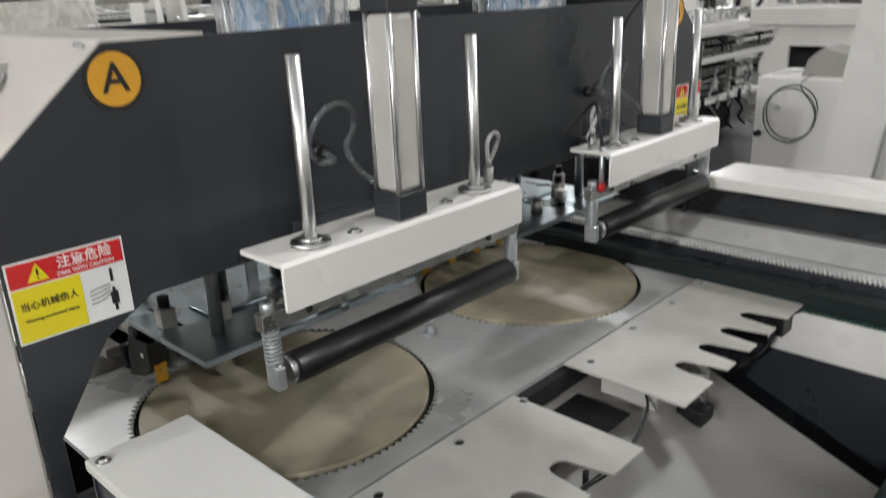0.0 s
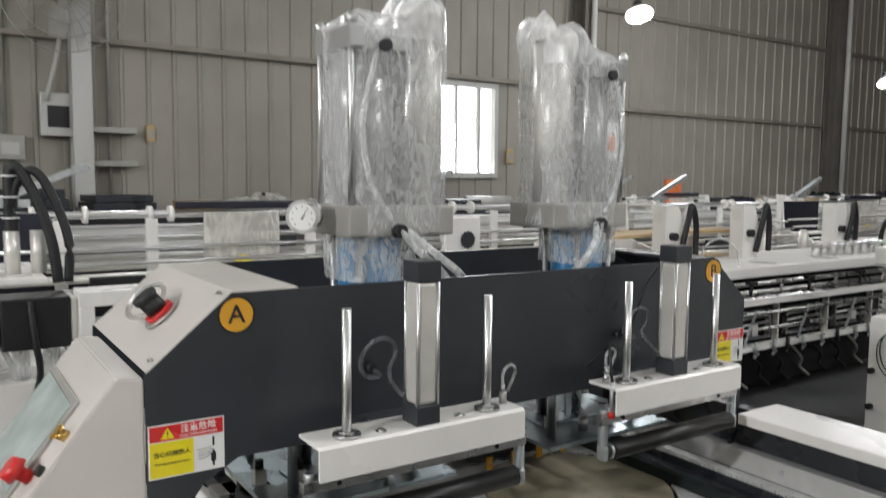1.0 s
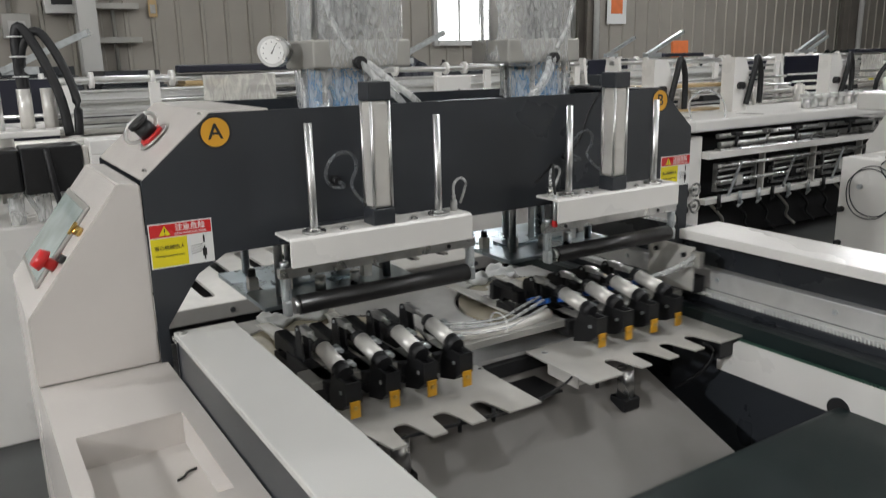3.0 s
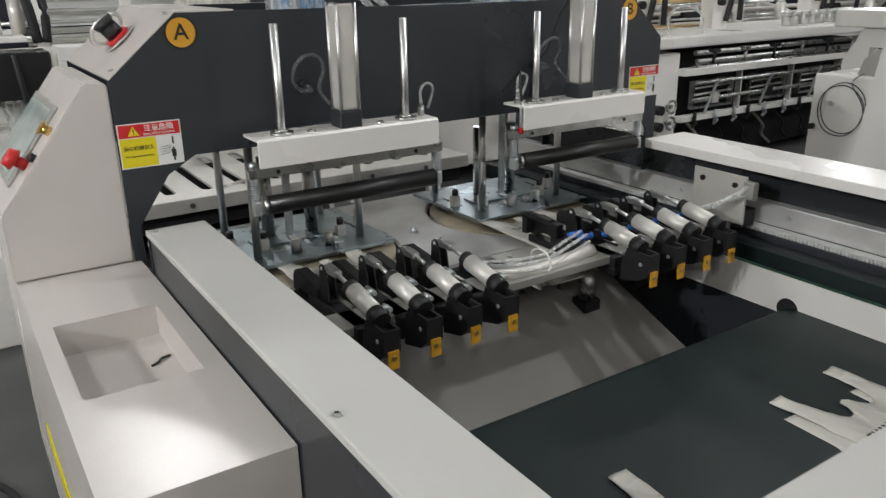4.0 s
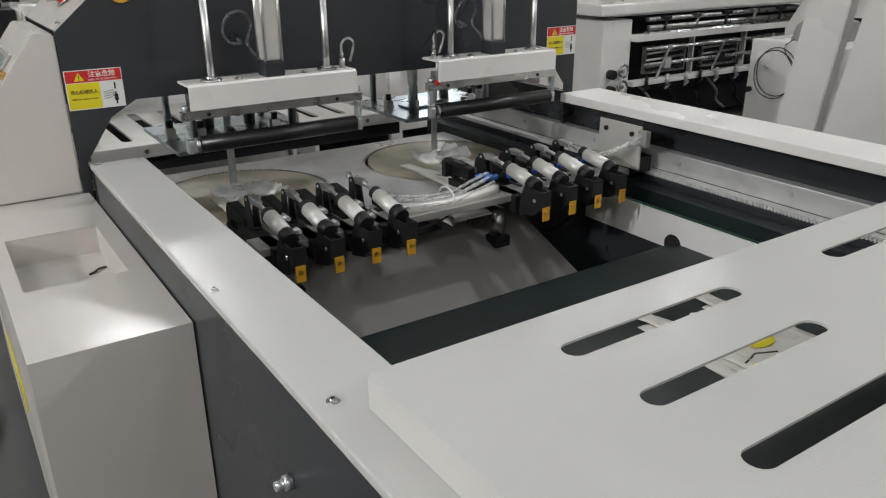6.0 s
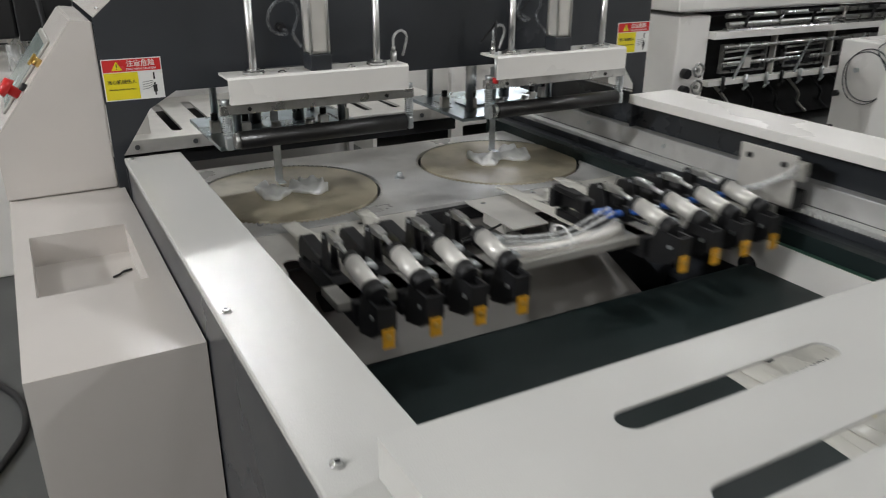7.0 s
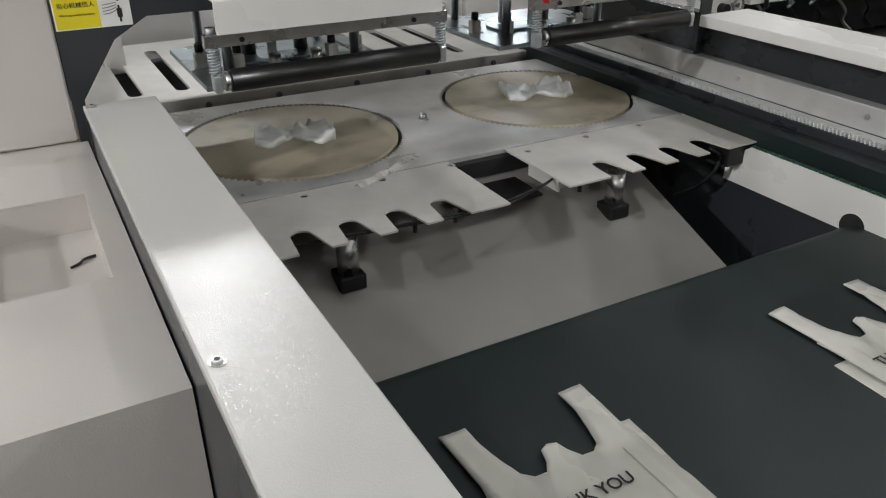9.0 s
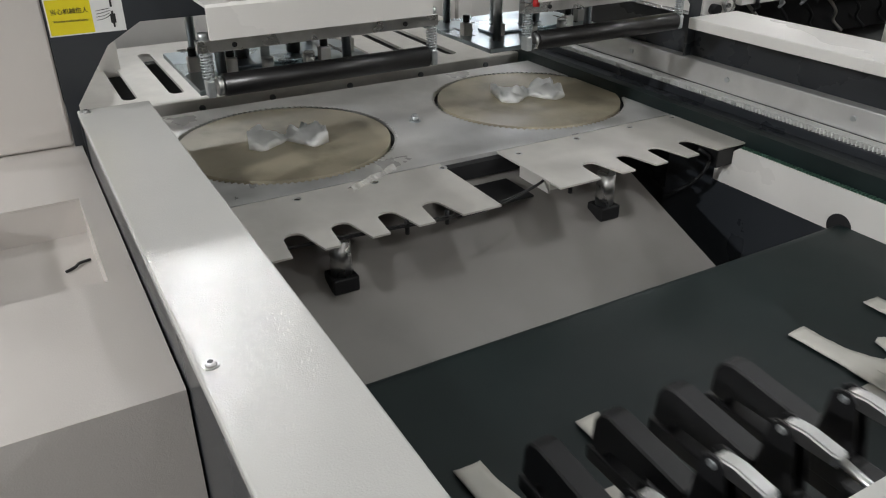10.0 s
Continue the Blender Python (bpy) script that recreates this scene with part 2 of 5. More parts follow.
def thing(name, label, category, m=None, group="", kind=""):
    ob = new(name)
    ob.empty_display_size = 0.05
    if m is not None:
        ob.matrix_basis = m
    return tagged(ob, label, category, group, kind)


def B():
    return bmesh.new()


def screw(parent, x, y, z, r=0.007, axis="z", name="screw"):
    """A socket-head screw with a washer on a face that looks along the axis."""
    d = {"z": Vector((0, 0, 1)), "x": Vector((1, 0, 0)), "-y": Vector((0, -1, 0))}[axis]
    p = Vector((x, y, z))
    bm = B()
    cy(bm, p - d * 0.001, p + d * 0.0014, r * 1.45, 20)
    cy(bm, p, p + d * 0.0055, r, 20, r * 0.86)
    ob = part(name, bm, M_STEEL, parent)
    part("socket", cy(B(), p + d * 0.0054, p + d * 0.0058, r * 0.55, 6), M_BLACK, ob)
    return ob


def words(text, size, material, parent, m, name="lettering"):
    cu = bpy.data.curves.new(name, "FONT")
    cu.body, cu.size, cu.align_x, cu.align_y, cu.extrude = text, size, "CENTER", "CENTER", 0.0003
    cu.offset = size * 0.012
    cu.materials.append(material)
    ob = new(name, cu)
    ob.parent = parent
    ob.matrix_basis = m
    return ob


# ---- hall ----
WX, Y0, Y1, X1, TOP = -8.1, -7.0, 22.0, 8.0, 6.6
bm = B()
bx(bm, WX - 0.3, X1 + 0.3, Y0 - 0.3, Y1 + 0.3, -0.2, 0)
tagged(part("floor", bm, M_FLOOR), "dusty grey concrete workshop floor", "floor", kind="structure")

M_CLAD = mat("ribbed_steel_cladding", (0.350, 0.325, 0.284), 0.55, 0.1, var=0.05, scale=1.5, stain=0.14, stain_scale=0.8)
M_GIRT = mat("dusty_girt_paint", (0.27, 0.245, 0.21), 0.5, var=0.12, scale=3, stain=0.25)
M_COLUMN = mat("brown_grey_column_paint", (0.16, 0.145, 0.125), 0.5, var=0.1, scale=3, stain=0.2)
M_ROOF = mat("roof_sheet", (0.42, 0.42, 0.4), 0.6, var=0.08, scale=1)


def cladding(name, a0, a1, z0, z1, fixed, axis, hole=None):
    """Trapezoid sheet along a wall, with an opening cut out where one is given."""
    bm = B()
    pitch, rib, deep = 0.27, 0.03, 0.022
    spans = [(z0, z1, a0, a1)] if not hole else [(z0, hole[2], a0, a1), (hole[3], z1, a0, a1), (hole[2], hole[3], a0, hole[0]), (hole[2], hole[3], hole[1], a1)]
    for zz0, zz1, s0, s1 in spans:
        pts, a = [(s0, 0.0)], math.floor(s0 / pitch) * pitch
        while a < s1:
            for off, d in ((0, 0), (0.012, deep), (0.012 + rib, deep), (0.024 + rib, 0)):
                if s0 < a + off < s1:
                    pts.append((a + off, d))
            a += pitch
        pts.append((s1, 0.0))
        for (p, d), (q, e) in zip(pts, pts[1:]):
            if axis == "y":
                c = [(fixed + d, p, zz0), (fixed + e, q, zz0), (fixed + e, q, zz1), (fixed + d, p, zz1)]
            else:
                c = [(p, fixed + d, zz0), (q, fixed + e, zz0), (q, fixed + e, zz1), (p, fixed + d, zz1)]
            bm.faces.new([bm.verts.new(v) for v in c])
    bmesh.ops.remove_doubles(bm, verts=bm.verts, dist=0.0005)
    me = bpy.data.meshes.new(name)
    bm.to_mesh(me)
    bm.free()
    me.materials.append(M_CLAD)
    ob = new(name, me)
    solid = ob.modifiers.new("thickness", "SOLIDIFY")
    solid.thickness, solid.offset = 0.02, -1
    return tagged(ob, "ribbed grey steel cladding wall", "wall", kind="structure")


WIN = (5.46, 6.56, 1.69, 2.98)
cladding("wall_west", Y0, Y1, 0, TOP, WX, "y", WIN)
cladding("wall_north", WX, X1, 0, TOP, Y1, "x")
cladding("wall_south", WX, X1, 0, TOP, Y0, "x")
cladding("wall_east", Y0, Y1, 0, TOP, X1, "y")
bm = B()
bx(bm, WX - 0.2, X1 + 0.2, Y0 - 0.2, Y1 + 0.2, TOP, TOP + 0.1)
tagged(part("ceiling", bm, M_ROOF), "grey sheet steel roof underside", "ceiling", kind="structure")

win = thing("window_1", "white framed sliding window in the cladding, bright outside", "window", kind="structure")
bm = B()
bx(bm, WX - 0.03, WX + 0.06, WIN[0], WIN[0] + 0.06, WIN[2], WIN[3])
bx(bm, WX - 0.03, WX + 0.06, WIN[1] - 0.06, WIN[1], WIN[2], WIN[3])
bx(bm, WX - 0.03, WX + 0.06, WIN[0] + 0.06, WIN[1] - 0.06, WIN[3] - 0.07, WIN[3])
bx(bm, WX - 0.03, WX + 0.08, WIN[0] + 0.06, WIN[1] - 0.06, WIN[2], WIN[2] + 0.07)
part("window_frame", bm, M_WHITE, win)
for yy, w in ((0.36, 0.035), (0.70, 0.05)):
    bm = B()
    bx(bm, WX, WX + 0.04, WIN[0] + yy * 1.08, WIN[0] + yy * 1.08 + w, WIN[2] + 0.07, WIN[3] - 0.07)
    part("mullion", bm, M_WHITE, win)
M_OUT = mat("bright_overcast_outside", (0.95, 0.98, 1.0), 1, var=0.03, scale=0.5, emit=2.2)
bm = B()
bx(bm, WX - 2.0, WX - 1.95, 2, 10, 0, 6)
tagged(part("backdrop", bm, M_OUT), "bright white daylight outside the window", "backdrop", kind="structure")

# girts, columns, conduits on the wall
for z0, a0, a1 in ((3.03, Y0, 8.0), (2.78, 8.2, Y1), (4.25, 8.2, Y1), (4.9, Y0, 8.0)):
    bm = B()
    bx(bm, WX + 0.04, WX + 0.12, a0, a1, z0 - 0.03, z0 + 0.03, 0.006)
    tagged(part("girt", bm, M_GIRT), "brown-grey steel girt on the cladding wall", "beam", kind="structure")
for yy, w in ((1.22, 0.09), (8.0, 0.12), (14.6, 0.14)):
    bm = B()
    bx(bm, WX + 0.13, WX + 0.15, yy - w, yy + w, 0, TOP)
    bx(bm, WX + 0.15, WX + 0.33, yy - 0.008, yy + 0.008, 0, TOP)
    bx(bm, WX + 0.33, WX + 0.35, yy - w, yy + w, 0, TOP)
    tagged(part("column", bm, M_WHITE if yy < 2 else M_COLUMN), "pale painted steel column of the hall" if yy < 2 else "brown-grey painted steel column of the hall", "column", kind="structure")
for yy, xx, r in ((0.55, 0.1, 0.02), (15.1, 0.1, 0.02), (1.5, 0.1, 0.02), (8.0, 0.41, 0.045), (14.72, 0.41, 0.05)):
    bm = B()
    cy(bm, (WX + xx, yy, 0.9), (WX + xx, yy, TOP), r, 12)
    tagged(part("conduit", bm, M_PIPE if r < 0.03 else M_WHITE), "grey conduit pipe on the wall" if r < 0.03 else "white plastic downpipe on the steel column", "pipe", kind="structure")

# lamps, seven of them unseen and added as fill
M_GLOW = mat("lamp_diffuser", (1, 0.97, 0.9), 0.5, emit=9.0)
for at in BAY_AND_FILL_LAMPS:
    lp = thing("bay_and_fill_lamp", "round white lamp hung at a tilt, switched on; set includes unseen fill lamps", "lamp", pose(*at), "high bay lamps")
    tilt = Matrix.Translation((0, 0, 0.1)) @ Euler((0, radians(-26), radians(-24))).to_matrix().to_4x4() @ Matrix.Translation((0, 0, -0.06)) @ Matrix.Scale(0.74, 4)
    bm = B()
    for z0, z1, r0, r1 in ((0, 0.035, 0.20, 0.19), (0.035, 0.09, 0.19, 0.13), (0.09, 0.12, 0.13, 0.08)):
        cy(bm, (0, 0, z0), (0, 0, z1), r0, 28, r1, cap=False)
    part("reflector", bm, M_WHITE, lp, "", tilt)
    bm = B()
    cy(bm, (0, 0, 0.12), (0, 0, 0.22), 0.078, 20, 0.06)
    part("ballast_housing", bm, M_GREY, lp, "", tilt)
    bm = B()
    cy(bm, (-0.04, 0.02, 0.19), (-0.04, 0.02, TOP - at[2]), 0.006, 6)
    part("cord", bm, M_BLACK, lp)
    bm = B()
    cy(bm, (0, 0, 0.008), (0, 0, 0.016), 0.185, 32)
    part("diffuser", bm, M_GLOW, lp, "", tilt)

# ---- the machine: fixed frame ----
PX = -1.055
bridge = thing("machine_bridge", "charcoal steel bridge housing with cream end cover over the machine table", "machine housing", kind="structure")
bridge.pop("kind")
OUT = [(0.298, 1.262), (0.478, 1.417), (2.09, 1.412), (2.262, 1.262), (2.262, 0.60), (2.215, 0.60), (2.215, 0.93), (2.12, 1.055), (0.488, 1.055), (0.412, 1.011), (0.325, 0.886), (0.325, 0.6), (0.298, 0.6)]
bm = B()
prism(bm, OUT, "x", PX - 0.008, PX)
part("front_panel", bm, M_GREY, bridge, "charcoal front panel")
bm = B()
prism(bm, OUT, "x", -1.668, -1.66)
part("rear_panel", bm, M_GREY, bridge)
bm = B()
bx(bm, -1.66, PX - 0.008, 0.70, 2.10, 1.06, 1.07)
part("bridge_floor", bm, M_GREY, bridge)
bm = B()
prism(bm, [(0.300, 1.266), (0.478, 1.421), (0.63, 1.421), (0.63, 1.411), (0.482, 1.411), (0.306, 1.258)], "x", -1.66, PX - 0.001)
part("end_cover", bm, M_CREAM, bridge, "cream sloped end cover")
bm = B()
prism(bm, [(2.262, 1.268), (2.092, 1.418), (1.98, 1.418), (1.98, 1.41), (2.088, 1.41), (2.256, 1.262)], "x", -1.66, PX - 0.001)
part("end_cover", bm, M_GREY, bridge)
# emergency stop on the sloped cover
slope = Matrix.Translation((-1.275, 0.385, 1.347)) @ Euler((math.atan2(0.155, 0.178), 0, 0)).to_matrix().to_4x4()
es = thing("selector_switch", "black rotary switch with red collar on the sloped cream cover", "switch", slope)
bm = B(); cy(bm, (0, 0, 0), (0, 0, 0.004), 0.046, 28); part("base_plate", bm, M_CHROME, es)
bm = B(); cy(bm, (0, 0, 0.004), (0, 0, 0.014), 0.035, 28, 0.033); part("red_ring", bm, M_RED, es)
bm = B(); cy(bm, (0, 0, 0.014), (0, 0, 0.05), 0.025, 24); cy(bm, (0, 0, 0.05), (0, 0, 0.062), 0.029, 24); part("knob", bm, M_BLACK, es)
bm = B(); tube(bm, [(-0.06 + 0.018 * math.cos(a), 0.0 + 0.05 * math.sin(a), 0.03 + 0.03 * math.cos(a)) for a in [2 * math.pi * k / 12 for k in range(12)]], 0.006, 8, True); part("guard_ring", bm, M_CHROME, es)
for yy, zz in ((0.315, 1.28), (0.46, 1.41)):
    screw(bridge, PX - 0.03, yy, zz + 0.004, 0.005)


def sticker(letter, yy, zz):
    st = thing("letter_sticker", "round amber sticker with black letter %s on charcoal panel" % letter, "sticker", Matrix.Translation((PX, yy, zz)) @ Euler((radians(90), 0, radians(90))).to_matrix().to_4x4())
    bm = B(); cy(bm, (0, 0, 0), (0, 0, 0.0012), 0.0425, 40); part("rim", bm, M_BLKPRINT, st)
    bm = B(); cy(bm, (0, 0, 0.0012), (0, 0, 0.0018), 0.0365, 40); part("face", bm, M_ORANGE, st)
    words(letter, 0.056, M_BLKPRINT, st, pose(0, 0, 0.0022), "letter")


sticker("A", 0.488, 1.369)
sticker("B", 2.087, 1.372)


def warning(yy, zz):
    """Caution label: red head, yellow and white halves."""
    w = thing("warning_label", "red, yellow and white machine caution label on charcoal panel", "label", Matrix.Translation((PX, yy, zz)) @ Euler((radians(90), 0, radians(90))).to_matrix().to_4x4() @ Matrix.Scale(1.075, 4))
    bm = B(); bx(bm, -0.073, 0.073, -0.053, 0.053, 0, 0.0008); part("backing", bm, M_WHTPRINT, w)
    bm = B(); bx(bm, -0.0705, 0.0705, 0.02, 0.0505, 0.0008, 0.0013); part("red_field", bm, M_REDPRINT, w)
    bm = B(); bx(bm, -0.0705, 0.012, -0.0505, 0.018, 0.0008, 0.0013); part("yellow_field", bm, M_YELPRINT, w)
    bm = B(); prism(bm, [(-0.05, 0.024), (-0.024, 0.024), (-0.037, 0.047)], "z", 0.0013, 0.0018); part("warning_triangle", bm, M_YELPRINT, w)
    bm = B(); bx(bm, -0.0382, -0.0358, 0.031, 0.040, 0.0018, 0.0022); bx(bm, -0.0382, -0.0358, 0.0265, 0.0288, 0.0018, 0.0022); part("exclamation_mark", bm, M_BLKPRINT, w)
    words("注意危险", 0.0175, M_WHTPRINT, w, pose(0.022, 0.039, 0.0014))
    words("DEAL WITH CAUTION", 0.0072, M_WHTPRINT, w, pose(0.022, 0.0255, 0.0014))
    words("当心机械伤人", 0.0118, M_BLKPRINT, w, pose(-0.029, -0.006, 0.0014))
    words("Warning mechanical injury", 0.0061, M_BLKPRINT, w, pose(-0.029, -0.024, 0.0014))
    bm = B()
    bx(bm, 0.049, 0.053, -0.045, -0.012, 0.0008, 0.0014)
    bx(bm, 0.049, 0.053, -0.004, 0.014, 0.0008, 0.0014)
    bx(bm, 0.046, 0.056, -0.036, -0.018, 0.0008, 0.0013)
    part("pictogram_jaw", bm, M_BLKPRINT, w)
    bm = B()
    for k in range(4):
        tube(bm, [(0.02, -0.028 + k * 0.006, 0.001), (0.035, -0.026 + k * 0.006, 0.001), (0.047, -0.02 + k * 0.0045, 0.001)], 0.0006, 5)
    part("pictogram_lines", bm, M_BLKPRINT, w)


warning(0.379, 1.097)
warning(2.185, 1.11)

# control cabinet with sloped screen
cab = thing("control_cabinet", "cream control cabinet with sloped operator screen", "control cabinet")
bm = B()
prism(bm, [(0.2955, 0.795), (0.2955, 1.256), (0.243, 1.262), (0.013, 0.964), (0.013, 0.795)], "x", -1.545, PX - 0.001)
bmesh.ops.bevel(bm, geom=list(bm.edges), offset=0.004, segments=2, affect="EDGES")
part("body", bm, M_CREAM, cab)
face = Matrix.Translation((-1.30, 0.128, 1.113)) @ Euler((0, 0, 0)).to_matrix().to_4x4() @ Euler((math.atan2(0.298, 0.23), 0, 0)).to_matrix().to_4x4()
bm = B(); bx(bm, -0.22, 0.144, -0.13, 0.105, 0.0, 0.008, 0.003); part("screen_bezel", bm, M_PIPE, cab, "grey screen bezel", face)
bm = B(); bx(bm, -0.205, 0.13, -0.115, 0.09, 0.008, 0.010); part("screen", bm, M_SCREEN, cab, "", face)
bm = B()
cy(bm, (0.172, -0.058, 0), (0.172, -0.058, 0.03), 0.014, 18)
cy(bm, (0.172, -0.058, 0.028), (0.172, -0.058, 0.05), 0.027, 24, 0.022)
part("stop_button", bm, M_RED, cab, "red mushroom stop button", face)
bm = B(); cy(bm, (0.205, 0.045, 0), (0.205, 0.045, 0.018), 0.012, 16); bx(bm, 0.2, 0.21, 0.028, 0.062, 0.018, 0.026, 0.002); part("key_switch", bm, M_BRASS, cab, "brass key switch", face)
bm = B(); cy(bm, (0.215, -0.03, 0), (0.215, -0.03, 0.012), 0.011, 16); part("push_button", bm, M_BLACK, cab, "", face)

# side cabinet with a tray in its top
sc = thing("side_cabinet", "cream sheet steel side cabinet with sunken tray in its top", "cabinet")
x0, x1, y0, y1, zt = -1.6, -0.020, 0.016, 0.3125, 0.792
tx0, tx1, ty0, ty1, deep = -0.735, -0.363, 0.052, 0.268, 0.075
bm = B()
holed(bm, [(x0, y0), (x1, y0), (x1, y1), (x0, y1)], [[(tx0, ty0), (tx1, ty0), (tx1, ty1), (tx0, ty1)]], "z", zt - 0.004, zt)
part("top", bm, M_CREAM, sc)
bm = B()
bx(bm, x0, x1, y0, y0 + 0.004, 0.06, zt - 0.004)
bx(bm, x0, x1, y1 - 0.004, y1, 0.06, zt - 0.004)
bx(bm, x1 - 0.004, x1, y0 + 0.004, y1 - 0.004, 0.06, zt - 0.004)
bx(bm, x0, x0 + 0.004, y0 + 0.004, y1 - 0.004, 0.06, zt - 0.004)
part("body", bm, M_CREAM, sc)
bm = B()
bx(bm, tx0, tx1, ty0, ty1, zt - deep - 0.004, zt - deep)
part("tray_floor", bm, M_CREAM, sc)
for a in ((tx0 - 0.003, tx0, ty0 - 0.003, ty1 + 0.003), (tx1, tx1 + 0.003, ty0 - 0.003, ty1 + 0.003), (tx0, tx1, ty0 - 0.003, ty0), (tx0, tx1, ty1, ty1 + 0.003)):
    bm = B(); bx(bm, *a, zt - deep, zt - 0.0045); part("tray_wall", bm, M_CREAM, sc)
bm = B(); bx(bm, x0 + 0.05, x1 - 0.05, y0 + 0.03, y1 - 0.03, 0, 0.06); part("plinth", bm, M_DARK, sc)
bm = B(); tube(bm, [(-0.575, 0.212, zt - deep + 0.003), (-0.583, 0.228, zt - deep + 0.004), (-0.597, 0.238, zt - deep + 0.004), (-0.604, 0.258, zt - deep + 0.003)], 0.0028, 6)
tagged(part("cable_offcut", bm, M_BLACK), "short black wire offcut lying in the tray", "wire")

# left side frame
lf = thing("rail_frame", "machine side frame, cream top plate on charcoal panel", "machine frame")
bm = B(); bx(bm, -0.948, 2.3, 0.312, 0.462, 0.888, 0.905, 0.003); part("top_plate", bm, M_WHITE, lf)
bm = B(); bx(bm, -0.925, 2.3, 0.316, 0.33, 0.08, 0.888); part("outer_panel", bm, M_GREY, lf)
bm = B(); bx(bm, -0.925, 2.3, 0.43, 0.446, 0.08, 0.888); part("inner_panel", bm, M_GREY, lf)
bm = B(); bx(bm, -0.929, -0.925, 0.312, 0.446, 0.08, 0.888); part("end_plate", bm, M_GREY, lf)
for xx in (-0.925, 0.105):
    screw(lf, xx, 0.328, 0.905, 0.0068)
screw(lf, 0.555, 0.345, 0.905, 0.0068)
bm = B(); cy(bm, (0.445, 0.316, 0.712), (0.445, 0.302, 0.712), 0.013, 6); cy(bm, (0.445, 0.302, 0.712), (0.445, 0.288, 0.712), 0.008, 12); part("hex_bolt", bm, M_ZINC, lf)

# right side frame
rf = thing("rail_frame", "machine side frame, cream top plate over charcoal wall", "machine frame")
bm = B(); bx(bm, -0.94, 2.3, 2.09, 2.30, 0.888, 0.922, 0.003); part("top_plate", bm, M_WHITE_LIFTED, rf)
bm = B(); bx(bm, -1.9, 2.3, 2.25, 2.295, 0.08, 0.888); part("wall_panel", bm, M_GREY, rf)
bm = B(); bx(bm, -1.9, 2.3, 2.10, 2.25, 0.630, 0.648); part("rail_shelf", bm, M_GREY, rf)
bm = B(); bx(bm, -1.9, 2.3, 2.205, 2.249, 0.688, 0.762, 0.004); part("guide_rail", bm, M_TABLE, rf, "bright steel guide rail")
bm = B(); bx(bm, -1.9, 2.3, 2.152, 2.2045, 0.648, 0.674, 0.002); part("rail_strip", bm, M_GREY, rf, "dark grey rail bed")
bm = B(); bx(bm, -1.9, 2.3, 2.062, 2.10, 0.585, 0.652); part("belt_backing", bm, M_BELT, rf, "dark green toothed belt backing")
bm = B()
xx = -1.8
while xx < 1.2:
    prism(bm, [(xx, 2.17), (xx + 0.009, 2.17), (xx + 0.0065, 2.156), (xx + 0.0025, 2.156)], "z", 0.6745, 0.688)
    xx += 0.0125
bx(bm, -1.8, 1.2, 2.17, 2.203, 0.6745, 0.688)
part("rack_teeth", bm, M_RACK, rf, "pale toothed rack strip")
bm = B()
prism(bm, [(-0.70, 0.478), (2.3, 0.478), (2.3, 0.602), (-0.62, 0.602), (-0.70, 0.545)], "y", 2.036, 2.040)
part("lower_panel", bm, M_WHITE_LIFTED, rf, "cream lower side panel")
bm = B()
for k in range(190):
    bx(bm, -0.62 + 0.0105 * k, -0.614 + 0.0105 * k, 2.041, 2.054, 0.598, 0.606)
part("belt_teeth", bm, mat("green_belt_edge", (0.05, 0.12, 0.085), 0.5, var=0.1, scale=40), rf, "dark green toothed belt edge")
# Dark sheet stands in for the unlit void below the lower panel.
bm = B(); bx(bm, -0.9, 2.3, 2.045, 2.06, 0.16, 0.58); part("panel_void_sheet", bm, M_GREY, rf)
# Near-black disc gives the hole its shade; the panel itself is uncut.
bm = B(); cy(bm, (-0.262, 2.0345, 0.497), (-0.262, 2.0362, 0.497), 0.036, 28); part("shaft_hole_disc", bm, M_DARK, rf)
for xx in (-1.3, -0.85, -0.4, 0.05, 0.5):
    bm = B(); cy(bm, (xx, 2.205, 0.73), (xx, 2.199, 0.73), 0.008, 12); part("rail_screw", bm, M_ZINC, rf)

# machine table with two discs
TZ = 0.614
DISCS = [(-1.332, 0.88), (-1.325, 1.766)]
R = 0.337
tb = thing("machine_table", "worn aluminium machine table with two toothed round openings", "machine table")


def toothed(cx, cyy, r, n=112):
    out = []
    for i in range(n):
        for f, rr in ((0.0, r - 0.007), (0.5, r + 0.005)):
            a = 2 * math.pi * (i + f) / n
            out.append((cx + rr * math.cos(a), cyy + rr * math.sin(a)))
    return out


bm = B()
holed(bm, [(-1.757, 0.47), (-0.94, 0.47), (-0.94, 2.11), (-0.97, 2.13), (-0.97, 2.185), (-1.75, 2.185)], [toothed(*c, R) for c in DISCS], "z", TZ - 0.012, TZ)
part("table_plate", bm, M_TABLE, tb)
for c in DISCS:
    bm = B()
    cy(bm, (*c, TZ - 0.02), (*c, TZ + 0.001), R - 0.019, 96)
    part("round_pad", bm, M_DISC, tb, "yellowed round plastic cutting pad")
    bm = B()
    cy(bm, (*c, TZ - 0.05), (*c, TZ - 0.021), R + 0.02, 64)
    part("pad_holder", bm, M_DARK, tb)
bm = B()
bx(bm, -1.72, -1.66, 0.5, 2.16, 0.40, TZ - 0.052)
bx(bm, -1.02, -0.96, 0.5, 2.10, 0.50, TZ - 0.0521)
part("cross_beam", bm, M_GREY, tb)
